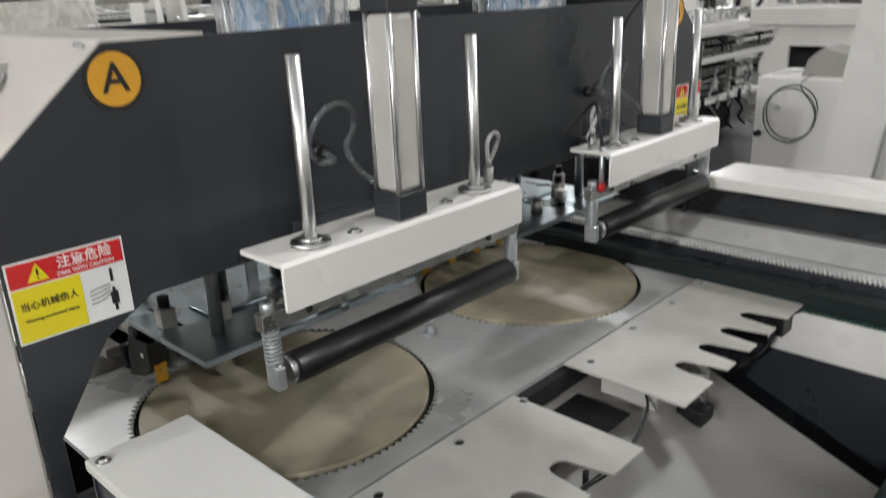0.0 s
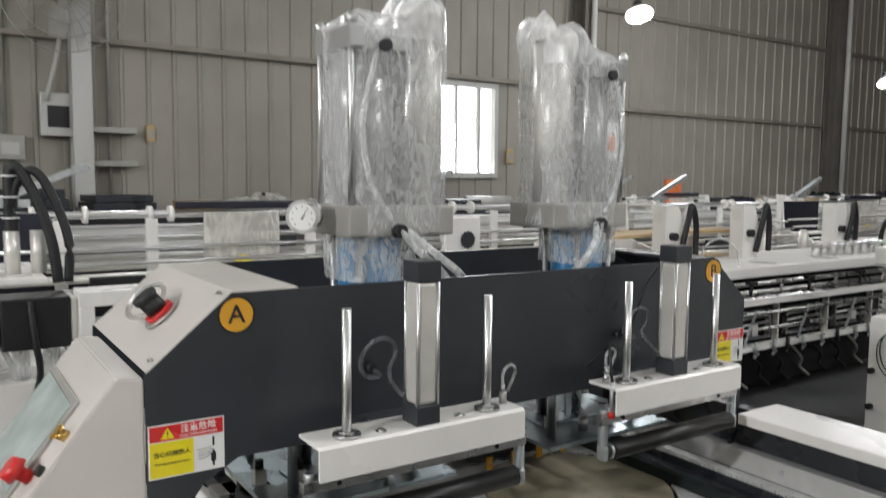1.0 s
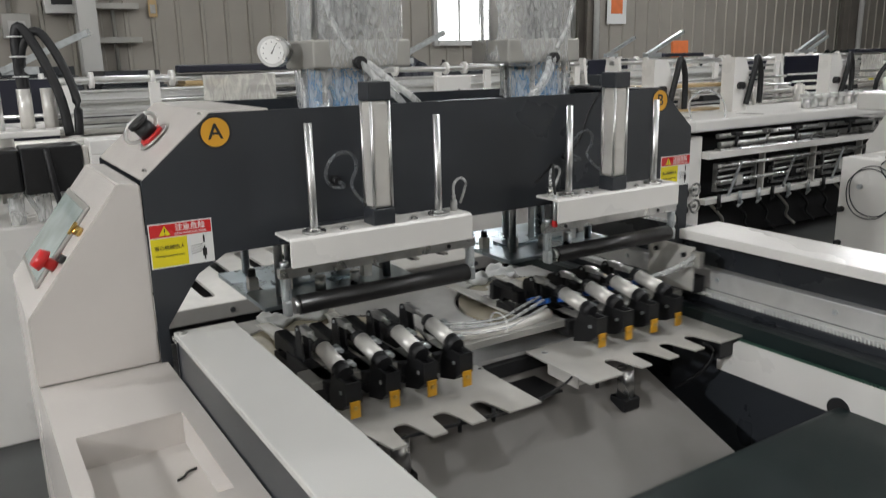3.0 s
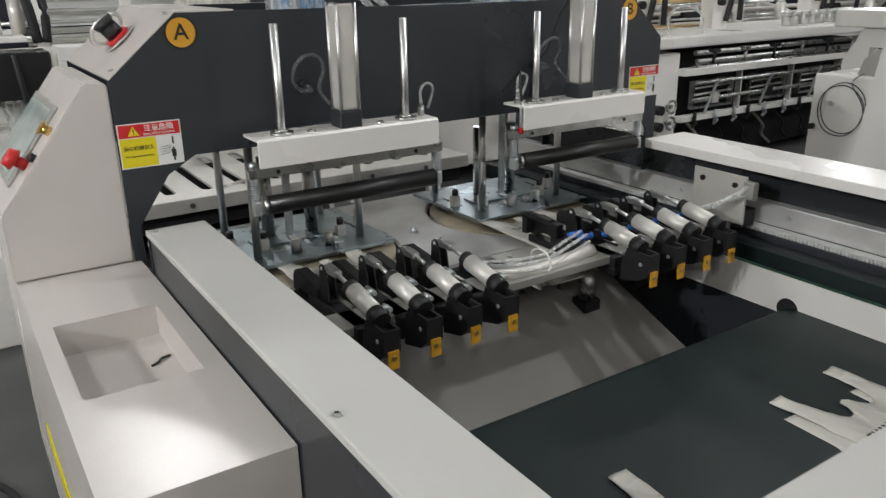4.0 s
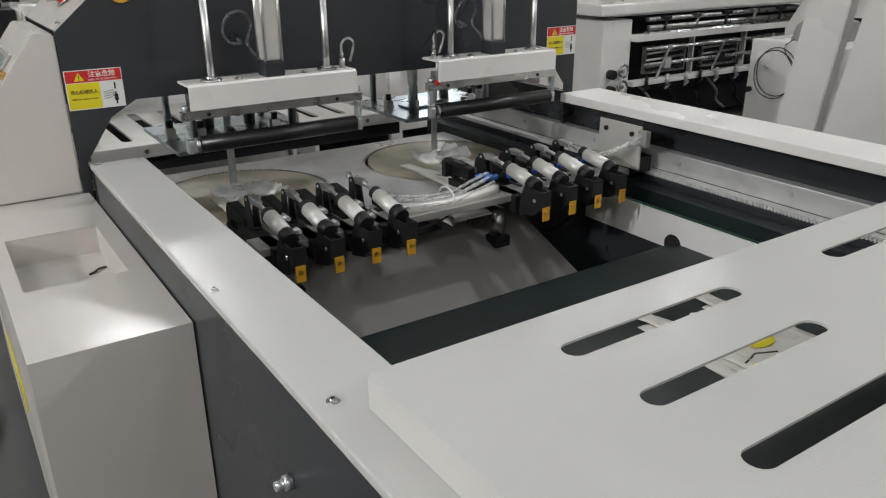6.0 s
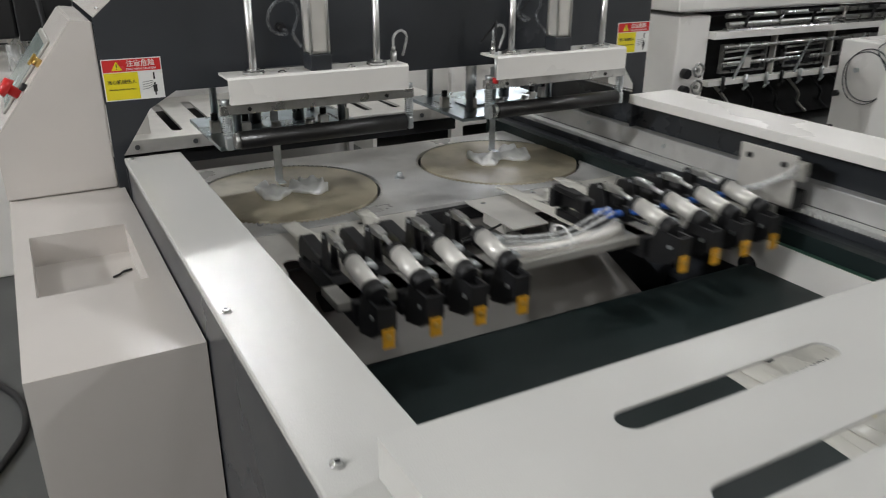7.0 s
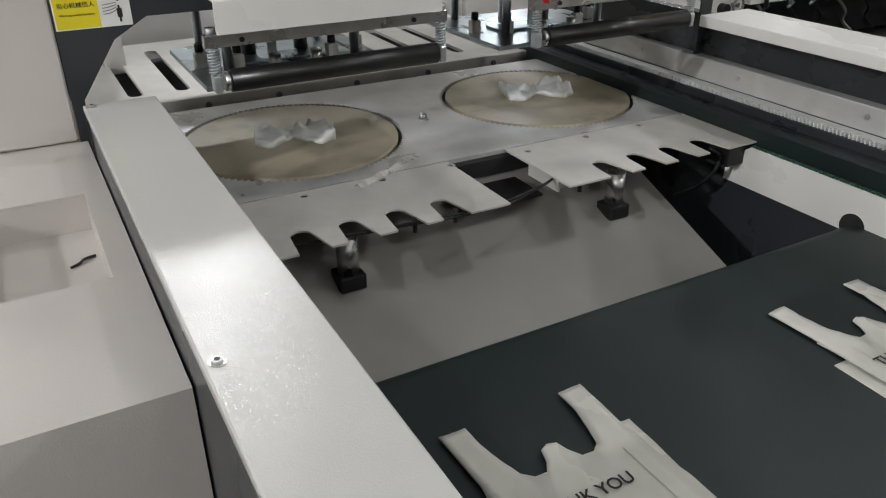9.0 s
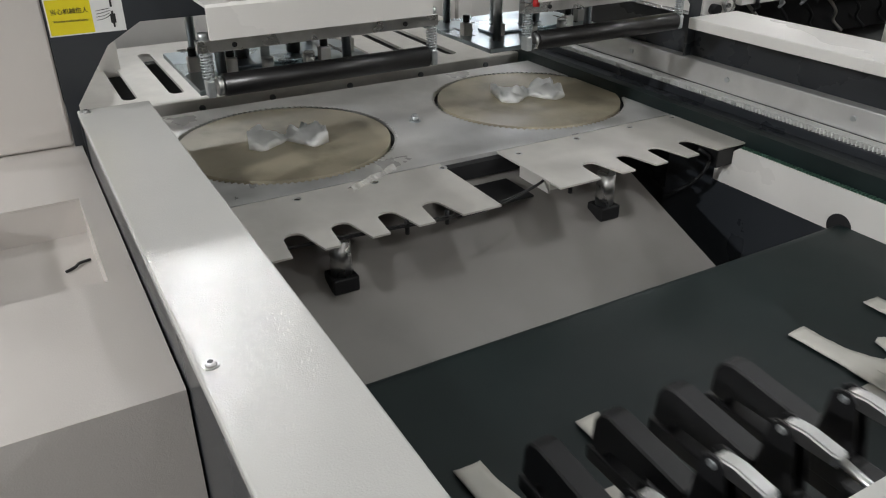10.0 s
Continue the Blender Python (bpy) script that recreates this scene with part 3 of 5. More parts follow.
bm = B(); cy(bm, (-1.295, 1.303, TZ), (-1.295, 1.303, TZ + 0.003), 0.019, 20); cy(bm, (-1.295, 1.303, TZ + 0.003), (-1.295, 1.303, TZ + 0.018), 0.0125, 6); cy(bm, (-1.295, 1.303, TZ + 0.018), (-1.295, 1.303, TZ + 0.024), 0.008, 12); part("hex_bolt", bm, M_ZINC, tb)
for xx, yy in ((-1.02, 2.13), (-1.09, 2.15)):
    bm = B(); cy(bm, (xx, yy, TZ - 0.001), (xx, yy, TZ + 0.0008), 0.006, 14); part("hole_plug", bm, M_BLACK, tb)


def finger_plate(ya, yb, slots, holes, xb, xf=-0.614):
    """Front plate with open finger slots."""
    p = thing("finger_plate", "pale sheet steel finger plate with open slots", "plate", group="finger plates")
    outline = [(xb, ya), (xb, yb), (xf, yb)]
    for c in sorted(slots, reverse=True):
        outline.append((xf, c + 0.042))
        outline += [(xf - 0.081 - 0.026 * math.sin(a), c + 0.026 * math.cos(a)) for a in [math.pi * k / 8 for k in range(9)]]
        outline.append((xf, c - 0.034))
    outline.append((xf, ya))
    bm = B()
    holed(bm, outline, [ring(hx, hy, 0.0095, 16) for hx, hy in holes], "z", TZ - 0.004, TZ + 0.001)
    part("sheet", bm, M_PLATE, p)
    for hx, hy in holes:
        bm = B(); cy(bm, (hx, hy, TZ - 0.006), (hx, hy, TZ - 0.002), 0.009, 12); part("screw", bm, M_BLACK, p)
        bm = B(); tube(bm, [(hx + 0.0105 * math.cos(a), hy + 0.0105 * math.sin(a), TZ + 0.001) for a in [2 * math.pi * k / 8 for k in range(8)]], 0.001, 4, True); part("hole_rim", bm, M_ZINC, p)
    return p


GY = [0.695, 0.81, 0.925, 1.04, 1.55, 1.665, 1.78, 1.895]
finger_plate(0.50, 1.19, [0.682, 0.798, 0.918, 1.038], [(-0.901, 0.762), (-0.901, 0.978), (-0.901, 1.185)], -0.932)
finger_plate(1.38, 2.068, [1.548, 1.668, 1.788, 1.908], [(-0.888, 1.428), (-0.905, 1.65), (-0.905, 1.86), (-0.91, 2.045)], -0.932, -0.625)

# supports under the finger plates
ut = thing("plate_support", "angle brackets and small air cylinders under the finger plates", "bracket")
bm = B()
bx(bm, -0.94, -0.915, 0.5, 2.1, 0.555, 0.600)
part("cross_bar", bm, M_DARK, ut)
bm = B()
bx(bm, -0.84, -0.70, 1.400, 1.405, 0.565, 0.608)
bx(bm, -0.84, -0.70, 1.405, 1.44, 0.603, 0.608)
bx(bm, -0.72, -0.70, 1.406, 1.47, 0.575, 0.602)
part("angle_bracket", bm, M_PLATE, ut)
for yy in (0.79, 1.60):
    bm = B(); cy(bm, (-0.70, yy, 0.49), (-0.70, yy, 0.585), 0.026, 20); part("cylinder_tube", bm, M_STEEL, ut)
    bm = B(); bx(bm, -0.733, -0.667, yy - 0.033, yy + 0.033, 0.452, 0.492, 0.004); part("cylinder_cap", bm, M_BLACK, ut)
for yy in (0.95, 1.06, 1.44):
    bm = B(); cy(bm, (-0.66, yy, 0.575), (-0.66, yy, 0.612), 0.006, 10); part("locating_pin", bm, M_BLACK, ut)
bm = B()
tube(bm, [(-0.72, 0.60, 0.585), (-0.68, 0.8, 0.598), (-0.652, 0.97, 0.604), (-0.64, 1.15, 0.605), (-0.68, 1.32, 0.605), (-0.74, 1.42, 0.595)], 0.0026)
tube(bm, [(-0.73, 0.60, 0.578), (-0.68, 0.82, 0.592), (-0.65, 0.99, 0.598), (-0.635, 1.16, 0.599), (-0.69, 1.34, 0.6), (-0.75, 1.43, 0.59)], 0.0026)
part("air_hose", bm, M_BLACK, ut)
bm = B()
tube(bm, [(-0.68, 1.93, 0.60), (-0.66, 1.96, 0.57), (-0.68, 1.94, 0.50), (-0.76, 1.9, 0.42)], 0.006)
part("cable", bm, M_BLACK, ut)
bm = B(); bx(bm, -0.72, -0.64, 1.97, 2.055, 0.545, 0.603, 0.003); part("end_bracket", bm, M_BLACK, ut)
# Black sheet added where the gap between the plates drops into shade.
bm = B(); bx(bm, -0.913, -0.76, 1.15, 1.395, 0.535, 0.54); part("gap_shade_sheet", bm, M_BLACK, ut)

# waste chute under the table
ch = thing("waste_chute", "grey sheet steel chute sloping down under the table", "chute")
bm = B()
prism(bm, [(-0.95, 0.56), (-0.93, 0.50), (-0.22, 0.26), (-0.22, 0.27)], "y", 0.46, 1.80)
part("sheet", bm, M_CHUTE, ch)
bm = B(); bx(bm, -0.95, -0.945, 0.46, 1.80, 0.1, 0.56); part("back_sheet", bm, M_CHUTE, ch)
# dark base inside the machine, added so that open gaps look unlit
bm = B(); bx(bm, -3.0, 2.3, 0.446, 2.25, 0.04, 0.08)
tagged(part("dark_base_pan", bm, M_GREY), "dark base pan added under the conveyor to keep the gaps dark", "tray")

# conveyor belt
cv = thing("conveyor", "dark green belt conveyor inside the machine frame", "conveyor")
bm = B()
r, z1 = 0.035, 0.505
pts = [(-0.248 + r * math.cos(a), z1 - r + r * math.sin(a)) for a in [math.pi * (0.5 + k / 12) for k in range(13)]]
prism(bm, pts + [(2.2, z1 - 2 * r), (2.2, z1)], "y", 0.455, 2.034)
part("belt", bm, M_BELT, cv)
bm = B(); cy(bm, (-0.262, 0.447, z1 - r), (-0.262, 2.10, z1 - r), 0.02, 16); part("roller", bm, M_STEEL, cv)

# slotted cover over the conveyor
cov = thing("slotted_cover", "cream sheet steel cover with long rounded slots", "machine cover")
slots = [slot(xx, yy, 0.375, 0.04) for xx in (0.705, 0.852, 1.0, 1.15, 1.3) for yy in (0.815, 1.445, 1.95) if yy < 1.9]
bm = B()
holed(bm, [(0.60, 0.377), (2.0, 0.377), (2.0, 2.15), (0.60, 2.15)], slots, "z", 0.956, 0.960)
part("sheet", bm, M_WHITE, cov)
bm = B()
bx(bm, 0.60, 2.0, 0.377, 0.381, 0.906, 0.956)
part("flange", bm, M_WHITE, cov)
bm = B()
bx(bm, 0.60, 2.0, 2.146, 2.15, 0.906, 0.956)
part("flange", bm, M_WHITE, cov)


# ---- hold-down bars with roller ----
def hold_down(yc, half, tag):
    """Cream bar on the bridge with an air cylinder, two guide rods and a sprung black roller."""
    h = thing("hold_down_unit", "cream hold-down bar, air cylinder, %s" % tag, "hold-down unit", group="hold-down units")
    ya, yb = yc - half, yc + half
    bm = B()
    prism(bm, [(-0.975, 1.110), (-0.872, 1.110), (-0.866, 1.104), (-0.866, 1.036), (-0.872, 1.036), (-0.872, 1.103), (-0.975, 1.103)], "y", ya, yb)
    bmesh.ops.bevel(bm, geom=[e for e in bm.edges if abs(e.verts[0].co.y - e.verts[1].co.y) < 0.001 and e.calc_length() < 0.012], offset=0.0015, segments=1, affect="EDGES")
    part("bar", bm, M_WHITE_LIFTED, h)
    bm = B(); bx(bm, -1.054, -0.976, yc - 0.12, yc + 0.12, 1.06, 1.102, 0.003); part("mounting_block", bm, M_GREY, h)
    bm = B(); bx(bm, -0.942, -0.878, yc - 0.032, yc + 0.032, 1.110, 1.155, 0.003); part("cylinder_foot", bm, M_GREY, h)
    bm = B()
    s = 0.0275
    bx(bm, -0.91 - s, -0.91 + s, yc - s, yc + s, 1.155, 1.435, 0.009)
    part("cylinder_body", bm, M_ALU, h, "silver aluminium air cylinder body")
    bm = B(); bx(bm, -0.942, -0.878, yc - 0.032, yc + 0.032, 1.435, 1.483, 0.003); part("cylinder_head", bm, M_GREY, h)
    for dx, dy in ((0.0265, 0.0265), (0.0265, -0.0265), (-0.0265, 0.0265), (-0.0265, -0.0265)):
        bm = B(); cy(bm, (-0.91 + dx, yc + dy, 1.155), (-0.91 + dx, yc + dy, 1.435), 0.0045, 10); part("tie_rod", bm, M_CHROME, h)
    for yy in (yc - 0.19, yc + 0.186):
        bm = B(); cy(bm, (-0.908, yy, 1.04), (-0.908, yy, 1.388), 0.0105, 18); part("guide_rod", bm, M_CHROME, h)
        bm = B(); cy(bm, (-0.908, yy, 1.110), (-0.908, yy, 1.117), 0.031, 24); cy(bm, (-0.908, yy, 1.117), (-0.908, yy, 1.123), 0.018, 24); part("bushing", bm, M_STEEL, h)
    for yy in (yc - 0.11, yc + 0.10):
        screw(h, -0.9, yy, 1.110, 0.0085)
    # pneumatic fitting with bent tube
    fy = yc + 0.252 if yc < 1 else yc - 0.246
    bm = B(); cy(bm, (-0.93, fy, 1.108), (-0.93, fy, 1.14), 0.010, 12); cy(bm, (-0.93, fy, 1.14), (-0.93, fy, 1.155), 0.006, 10); part("air_fitting", bm, M_STEEL, h)
    bm = B(); tube(bm, [(-0.93, fy, 1.15), (-0.935, fy + 0.004, 1.185), (-0.94, fy + 0.03, 1.20), (-0.95, fy + 0.055, 1.18), (-0.98, fy + 0.055, 1.12)], 0.0045); part("air_tube", bm, M_TUBE, h)
    # loop of clear tube at the panel
    bm = B()
    lp = [(-0.99 + 0.02 * math.sin(a), yc - 0.068 + 0.045 * math.cos(a), 1.25 + 0.05 * math.sin(a)) for a in [-0.6 + 2 * math.pi * k / 10 for k in range(10)]]
    tube(bm, [(-0.93, yc - 0.036, 1.17), (-0.96, yc - 0.05, 1.2)] + lp + [(-1.04, yc - 0.06, 1.215), (-1.056, yc - 0.06, 1.215)], 0.0055)
    part("coiled_tube", bm, M_COIL, h, "smoky clear air tube in a loop")
    # strip, springs, roller
    bm = B(); bx(bm, -0.922, -0.9, ya - 0.022, yb + 0.034, 1.002, 1.03, 0.002); part("strip", bm, M_STEEL, h)
    for yy in (ya + 0.06, yb - 0.06):
        bm = B(); cy(bm, (-0.9, yy, 1.015), (-0.897, yy, 1.015), 0.006, 10); part("strip_screw", bm, M_BLACK, h)
    for yy in (ya - 0.004, yb + 0.02):
        bm = B(); cy(bm, (-0.911, yy, 0.935), (-0.911, yy, 1.045), 0.006, 10); cy(bm, (-0.911, yy, 1.03), (-0.911, yy, 1.045), 0.012, 6); part("spring_bolt", bm, M_ZINC, h)
        bm = B(); tube(bm, [(-0.911 + 0.0125 * math.cos(k * 1.3), yy + 0.0125 * math.sin(k * 1.3), 0.944 + k * 0.00136) for k in range(42)], 0.0022, 5); part("spring", bm, M_ZINC, h)
        bm = B(); bx(bm, -0.925, -0.894, yy - 0.009, yy + 0.009, 0.903, 0.943, 0.004); part("roller_block", bm, M_ZINC, h)
    bm = B(); cy(bm, (-0.908, ya + 0.026, 0.926), (-0.908, yb + 0.004, 0.926), 0.0255, 32); part("roller", bm, M_RUBBER, h, "glossy black rubber roller")
    bm = B(); cy(bm, (-0.908, ya + 0.012, 0.926), (-0.908, ya + 0.0255, 0.926), 0.022, 24); part("roller_collar", bm, M_STEEL, h)
    return h


hold_down(0.867, 0.272, "a black sprung roller")
hold_down(1.724, 0.267, "black sprung roller")


# ---- boosters on the bridge, wrapped in film ----
def booster(xc, yc, side, gauge):
    """Air-over-oil cylinder: a tie-rod tube with a slimmer reservoir on one side (side gives which), in film."""
    b = thing("pressure_booster", "tall grey twin pressure cylinder wrapped in clear plastic film", "pressure cylinder", pose(xc, yc, 0), "pressure boosters")
    bm = B(); cy(bm, (0, 0, 1.071), (0, 0, 1.515), 0.085, 32); part("lower_cylinder", bm, M_BLUE, b, "blue painted lower cylinder")
    bm = B(); bx(bm, -0.11, 0.11, min(-0.115 * side, 0.2 * side), max(-0.115 * side, 0.2 * side), 1.515, 1.595, 0.006); part("lower_block", bm, M_PIPE, b)
    bm = B(); cy(bm, (0, -0.02 * side, 1.595), (0, -0.02 * side, 1.985), 0.078, 32); part("main_tube", bm, M_TUBEWALL, b, "dark grey main tube")
    bm = B(); cy(bm, (0.02, 0.135 * side, 1.595), (0.02, 0.135 * side, 2.09), 0.066, 32); part("side_tube", bm, M_ALU, b, "pale reservoir tube")
    bm = B(); cy(bm, (0.02, 0.135 * side, 2.09), (0.02, 0.135 * side, 2.115), 0.07, 32, 0.06); part("side_cap", bm, M_ALU, b)
    bm = B(); bx(bm, -0.105, 0.105, min(-0.11 * side, 0.07 * side), max(-0.11 * side, 0.07 * side), 1.985, 2.045, 0.006); part("upper_block", bm, M_TUBEWALL, b)
    for dx, dy in ((0.09, -0.1), (0.09, 0.062), (-0.09, -0.1), (-0.09, 0.062)):
        bm = B(); cy(bm, (dx, dy * side, 1.595), (dx, dy * side, 2.075), 0.0085, 12); cy(bm, (dx, dy * side, 2.046), (dx, dy * side, 2.066), 0.016, 6); part("tie_rod", bm, M_CHROME, b)
    for dx, dy in ((0.075, -0.07), (0.075, 0.07), (-0.075, -0.07), (-0.075, 0.07)):
        bm = B(); cy(bm, (dx, dy, 1.071), (dx, dy, 1.515), 0.009, 12); part("lower_tie_rod", bm, M_STEEL, b)
    bm = B(); tube(bm, [(0.1, -0.03 * side, 1.99), (0.12, -0.055 * side, 1.93), (0.115, -0.08 * side, 1.8), (0.115, -0.06 * side, 1.66), (0.12, 0.0, 1.56)], 0.0085); part("oil_tube", bm, M_TUBE, b)
    bm = B(); cy(bm, (0.1, 0.02 * side, 1.53), (0.14, 0.02 * side, 1.53), 0.018, 12); part("lower_fitting", bm, M_BLACK, b)
    bm = B(); cy(bm, (0.1, -0.02 * side, 1.995), (0.13, -0.02 * side, 1.995), 0.016, 12); part("upper_fitting", bm, M_BLACK, b)
    for k in (0.0, 1.0):
        bm = B(); tube(bm, [(0.13, (0.02 + 0.02 * k) * side, 1.53), (0.16 + 0.02 * k, (0.07 + 0.03 * k) * side, 1.47), (0.17 + 0.02 * k, (0.14 + 0.04 * k) * side, 1.40), (0.1, (0.2 + 0.04 * k) * side, 1.3)], 0.011); part("drain_tube", bm, M_TUBE, b)

    # film: a sleeve drawn tight round the tubes, its gathered top following both heights
    def sleeve(z0, z1, rows, top):
        bm = B()
        grid, seg = [], 56
        for i in range(rows + 1):
            t = i / rows
            row = []
            for k in range(seg):
                a = 2 * math.pi * k / seg
                c, sn = math.cos(a), math.sin(a)
                rad = 1 / (abs(c) ** 4 + abs(sn) ** 4) ** 0.25
                z = z0 + t * (z1 - z0)
                wx, wy, oy = (0.118, 0.154, 0.045 * side) if z > 1.51 else (0.103, 0.108, 0.0)
                lift = 0.0
                if top:
                    high = 1 / (1 + math.exp(-9 * (sn * side - 0.12)))
                    wx *= 1 - 0.45 * t ** 4
                    wy *= 1 - 0.24 * t ** 4
                    oy += 0.018 * side * t * t
                    lift = 0.092 * high * t ** 0.7 + 0.022 * t * math.sin(5 * a + yc)
                wob = (0.006 + 0.014 * t * top) * noise.noise((c * 2.6 + yc * 3, sn * 2.6, z * 6)) + (0.003 + 0.008 * top) * noise.noise((c * 8, sn * 8 + yc, z * 18))
                row.append(bm.verts.new(((wx + wob) * c * rad, oy + (wy + wob) * sn * rad, z + lift + 0.01 * top * t * noise.noise((c * 5, sn * 5, yc)))))
            grid.append(row)
        for i in range(rows):
            for k in range(seg):
                f = bm.faces.new((grid[i][k], grid[i][(k + 1) % seg], grid[i + 1][(k + 1) % seg], grid[i + 1][k]))
                f.smooth = True
        if top:
            mid = sum((v.co for v in grid[-1]), Vector()) / len(grid[-1])
            tip = bm.verts.new(mid - Vector((0, 0, 0.02)))
            for k in range(len(grid[-1])):
                bm.faces.new((grid[-1][k], grid[-1][(k + 1) % len(grid[-1])], tip))
        return bm

    part("film_wrap", sleeve(1.40, 2.02, 30, False), M_FILM, b, "tight clear plastic film wrap")
    part("film_top", sleeve(2.02, 2.075, 10, True), M_FILMTOP, b, "gathered milky top of the film wrap")
    if gauge:
        turned = Matrix.Translation((0.01, -0.19, 1.566)) @ Euler((0, 0, radians(-38))).to_matrix().to_4x4()
        g = part("pressure_gauge", cy(cy(B(), (-0.03, 0, 0), (0.025, 0, 0), 0.043, 32), (-0.08, 0.02, 0), (-0.03, 0, 0), 0.012, 12), M_STEEL, b, "round pressure gauge with steel rim", turned)
        bm = B(); cy(bm, (0.025, 0, 0), (0.0262, 0, 0), 0.034, 32); part("dial", bm, M_WHTPRINT, g)
        bm = B(); prism(bm, [(-0.004, -0.006), (0.0, -0.008), (0.014, 0.022)], "x", 0.0264, 0.0268); part("needle", bm, M_BLKPRINT, g)
        bm = B()
        for k in range(9):
            a = radians(-45 + 270 * k / 8)
            bx(bm, 0.0263, 0.0267, 0.026 * math.cos(a) - 0.0014, 0.026 * math.cos(a) + 0.0014, 0.026 * math.sin(a) - 0.0014, 0.026 * math.sin(a) + 0.0014)
        part("dial_marks", bm, M_BLKPRINT, g)
    return b


booster(-1.28, 0.93, 1, True)
booster(-1.33, 1.735, -1, False)


# ---- press plates that go up and down ----
def press(yc):
    p = thing("press_plate", "steel press plate with posts, blocks and bolts above the disc", "press plate", pose(-1.40, yc, 0.655), "press plates")
    bm = B(); bx(bm, -0.26, 0.205, -0.27, 0.27, 0, 0.014, 0.002); part("base_plate", bm, M_MIRROR, p)
    bm = B(); bx(bm, -0.05, 0.04, -0.16, 0.16, 0.0143, 0.022, 0.002); part("clamp_bar", bm, M_MIRROR, p)
    for dy in (-0.215, 0.215):
        bm = B(); bx(bm, -0.12, 0.02, dy - 0.005, dy + 0.005, 0.0141, 0.0148); part("plate_slot", bm, M_BLACK, p, "dark narrow slot")
    for dx, dy in ((0.11, -0.185), (0.11, 0.185), (-0.22, -0.185), (-0.22, 0.185)):
        bm = B(); cy(bm, (dx, dy, 0.014), (dx, dy, 0.44), 0.0135, 20); part("post", bm, M_CHROME, p)
    for dx, dy in ((0.06, -0.145), (0.07, 0.13), (0.0, -0.235), (0.0, 0.235)):
        bm = B(); bx(bm, dx - 0.014, dx + 0.014, dy - 0.016, dy + 0.016, 0.0142, 0.055, 0.002); part("clamp_block", bm, M_ALU, p)
        bm = B(); cy(bm, (dx, dy, 0.055), (dx, dy, 0.08), 0.0115, 16); cs = part("cap_screw", bm, M_BLACK, p)
        part("washer", cy(B(), (dx, dy, 0.0551), (dx, dy, 0.058), 0.0145, 16), M_STEEL, cs)
    for dx, dy in ((0.13, -0.06), (0.13, 0.06)):
        bm = B(); cy(bm, (dx, dy, 0.014), (dx, dy, 0.06), 0.017, 20); part("guide_bush", bm, M_STEEL, p)
    for dy in (-0.08, 0.08):
        bm = B(); cy(bm, (-0.06, dy, 0.022), (-0.06, dy, 0.3), 0.022, 18); part("spacer_column", bm, M_STEEL, p)
    return p


presses = [press(0.895), press(1.79)]


def stem(yc):
    """Flat stem with a bent foot that holds the waste down."""
    s = thing("ejector_foot", "thin steel stem with bent foot pressing on the waste", "ejector", pose(-1.40, yc, 0.62), "ejector feet")
    bm = B(); bx(bm, -0.004, 0.004, -0.013, 0.013, 0.0, 0.34); part("stem", bm, M_ZINC, s)
    bm = B(); bx(bm, -0.004, 0.045, -0.013, 0.013, -0.004, 0.0); part("foot", bm, M_ZINC, s)
    return s


stems = [stem(0.868), stem(1.78)]

# ---- rear shuttle table ----
sh = thing("shuttle_table", "aluminium shuttle table with long slots behind the discs", "feed table", pose(-2.15, 0, 0))
bm = B()
rects = [[(p[1] - 0.42, p[0]) for p in slot(y, 0.0, 0.66, 0.05)] for y in [0.54 + 0.16 * k for k in range(10)]]
holed(bm, [(-0.9, 0.36), (0.0, 0.36), (0.0, 2.16), (-0.9, 2.16)], rects, "z", 0.618, 0.63)
part("slotted_plate", bm, M_ALU, sh)
bm = B(); bx(bm, 0.001, 0.035, 0.36, 2.16, 0.572, 0.634, 0.004); part("front_bar", bm, M_ALU, sh)
# Tray coloured near-black to carry the shade of the gap behind the table.
bm = B(); bx(bm, -0.9, 0.0, 0.40, 2.12, 0.50, 0.56); part("under_shade_tray", bm, M_DARK, sh)
for yy in (0.5, 0.75, 1.0, 1.3, 1.6, 1.9):
    bm = B(); cy(bm, (0.035, yy, 0.603), (0.041, yy, 0.603), 0.011, 14); part("bar_screw", bm, M_SCREW, sh)

# ---- gripper carriage ----
G0 = -1.55
gc = thing("gripper_carriage", "gripper carriage, beam with eight black pneumatic grippers", "gripper carriage", pose(G0, 0, 0))
bm = B(); bx(bm, -0.25, -0.15, 0.64, 2.09, 0.675, 0.70, 0.003); part("beam", bm, M_PIPE, gc)
bm = B(); bx(bm, -0.31, -0.10, 2.078, 2.088, 0.705, 0.868, 0.003); part("carriage_plate", bm, M_ALU, gc)
bm = B(); bx(bm, -0.30, -0.11, 2.088, 2.16, 0.69, 0.75, 0.004); part("slide_block", bm, M_BLACK, gc)
for dx in (-0.27, -0.14):
    bm = B(); cy(bm, (dx, 2.078, 0.835), (dx, 2.070, 0.835), 0.009, 14); part("plate_bolt", bm, M_BLACK, gc)
bm = B(); bx(bm, -0.10, -0.06, 2.06, 2.088, 0.80, 0.858, 0.004); part("cable_bracket", bm, M_PIPE, gc)
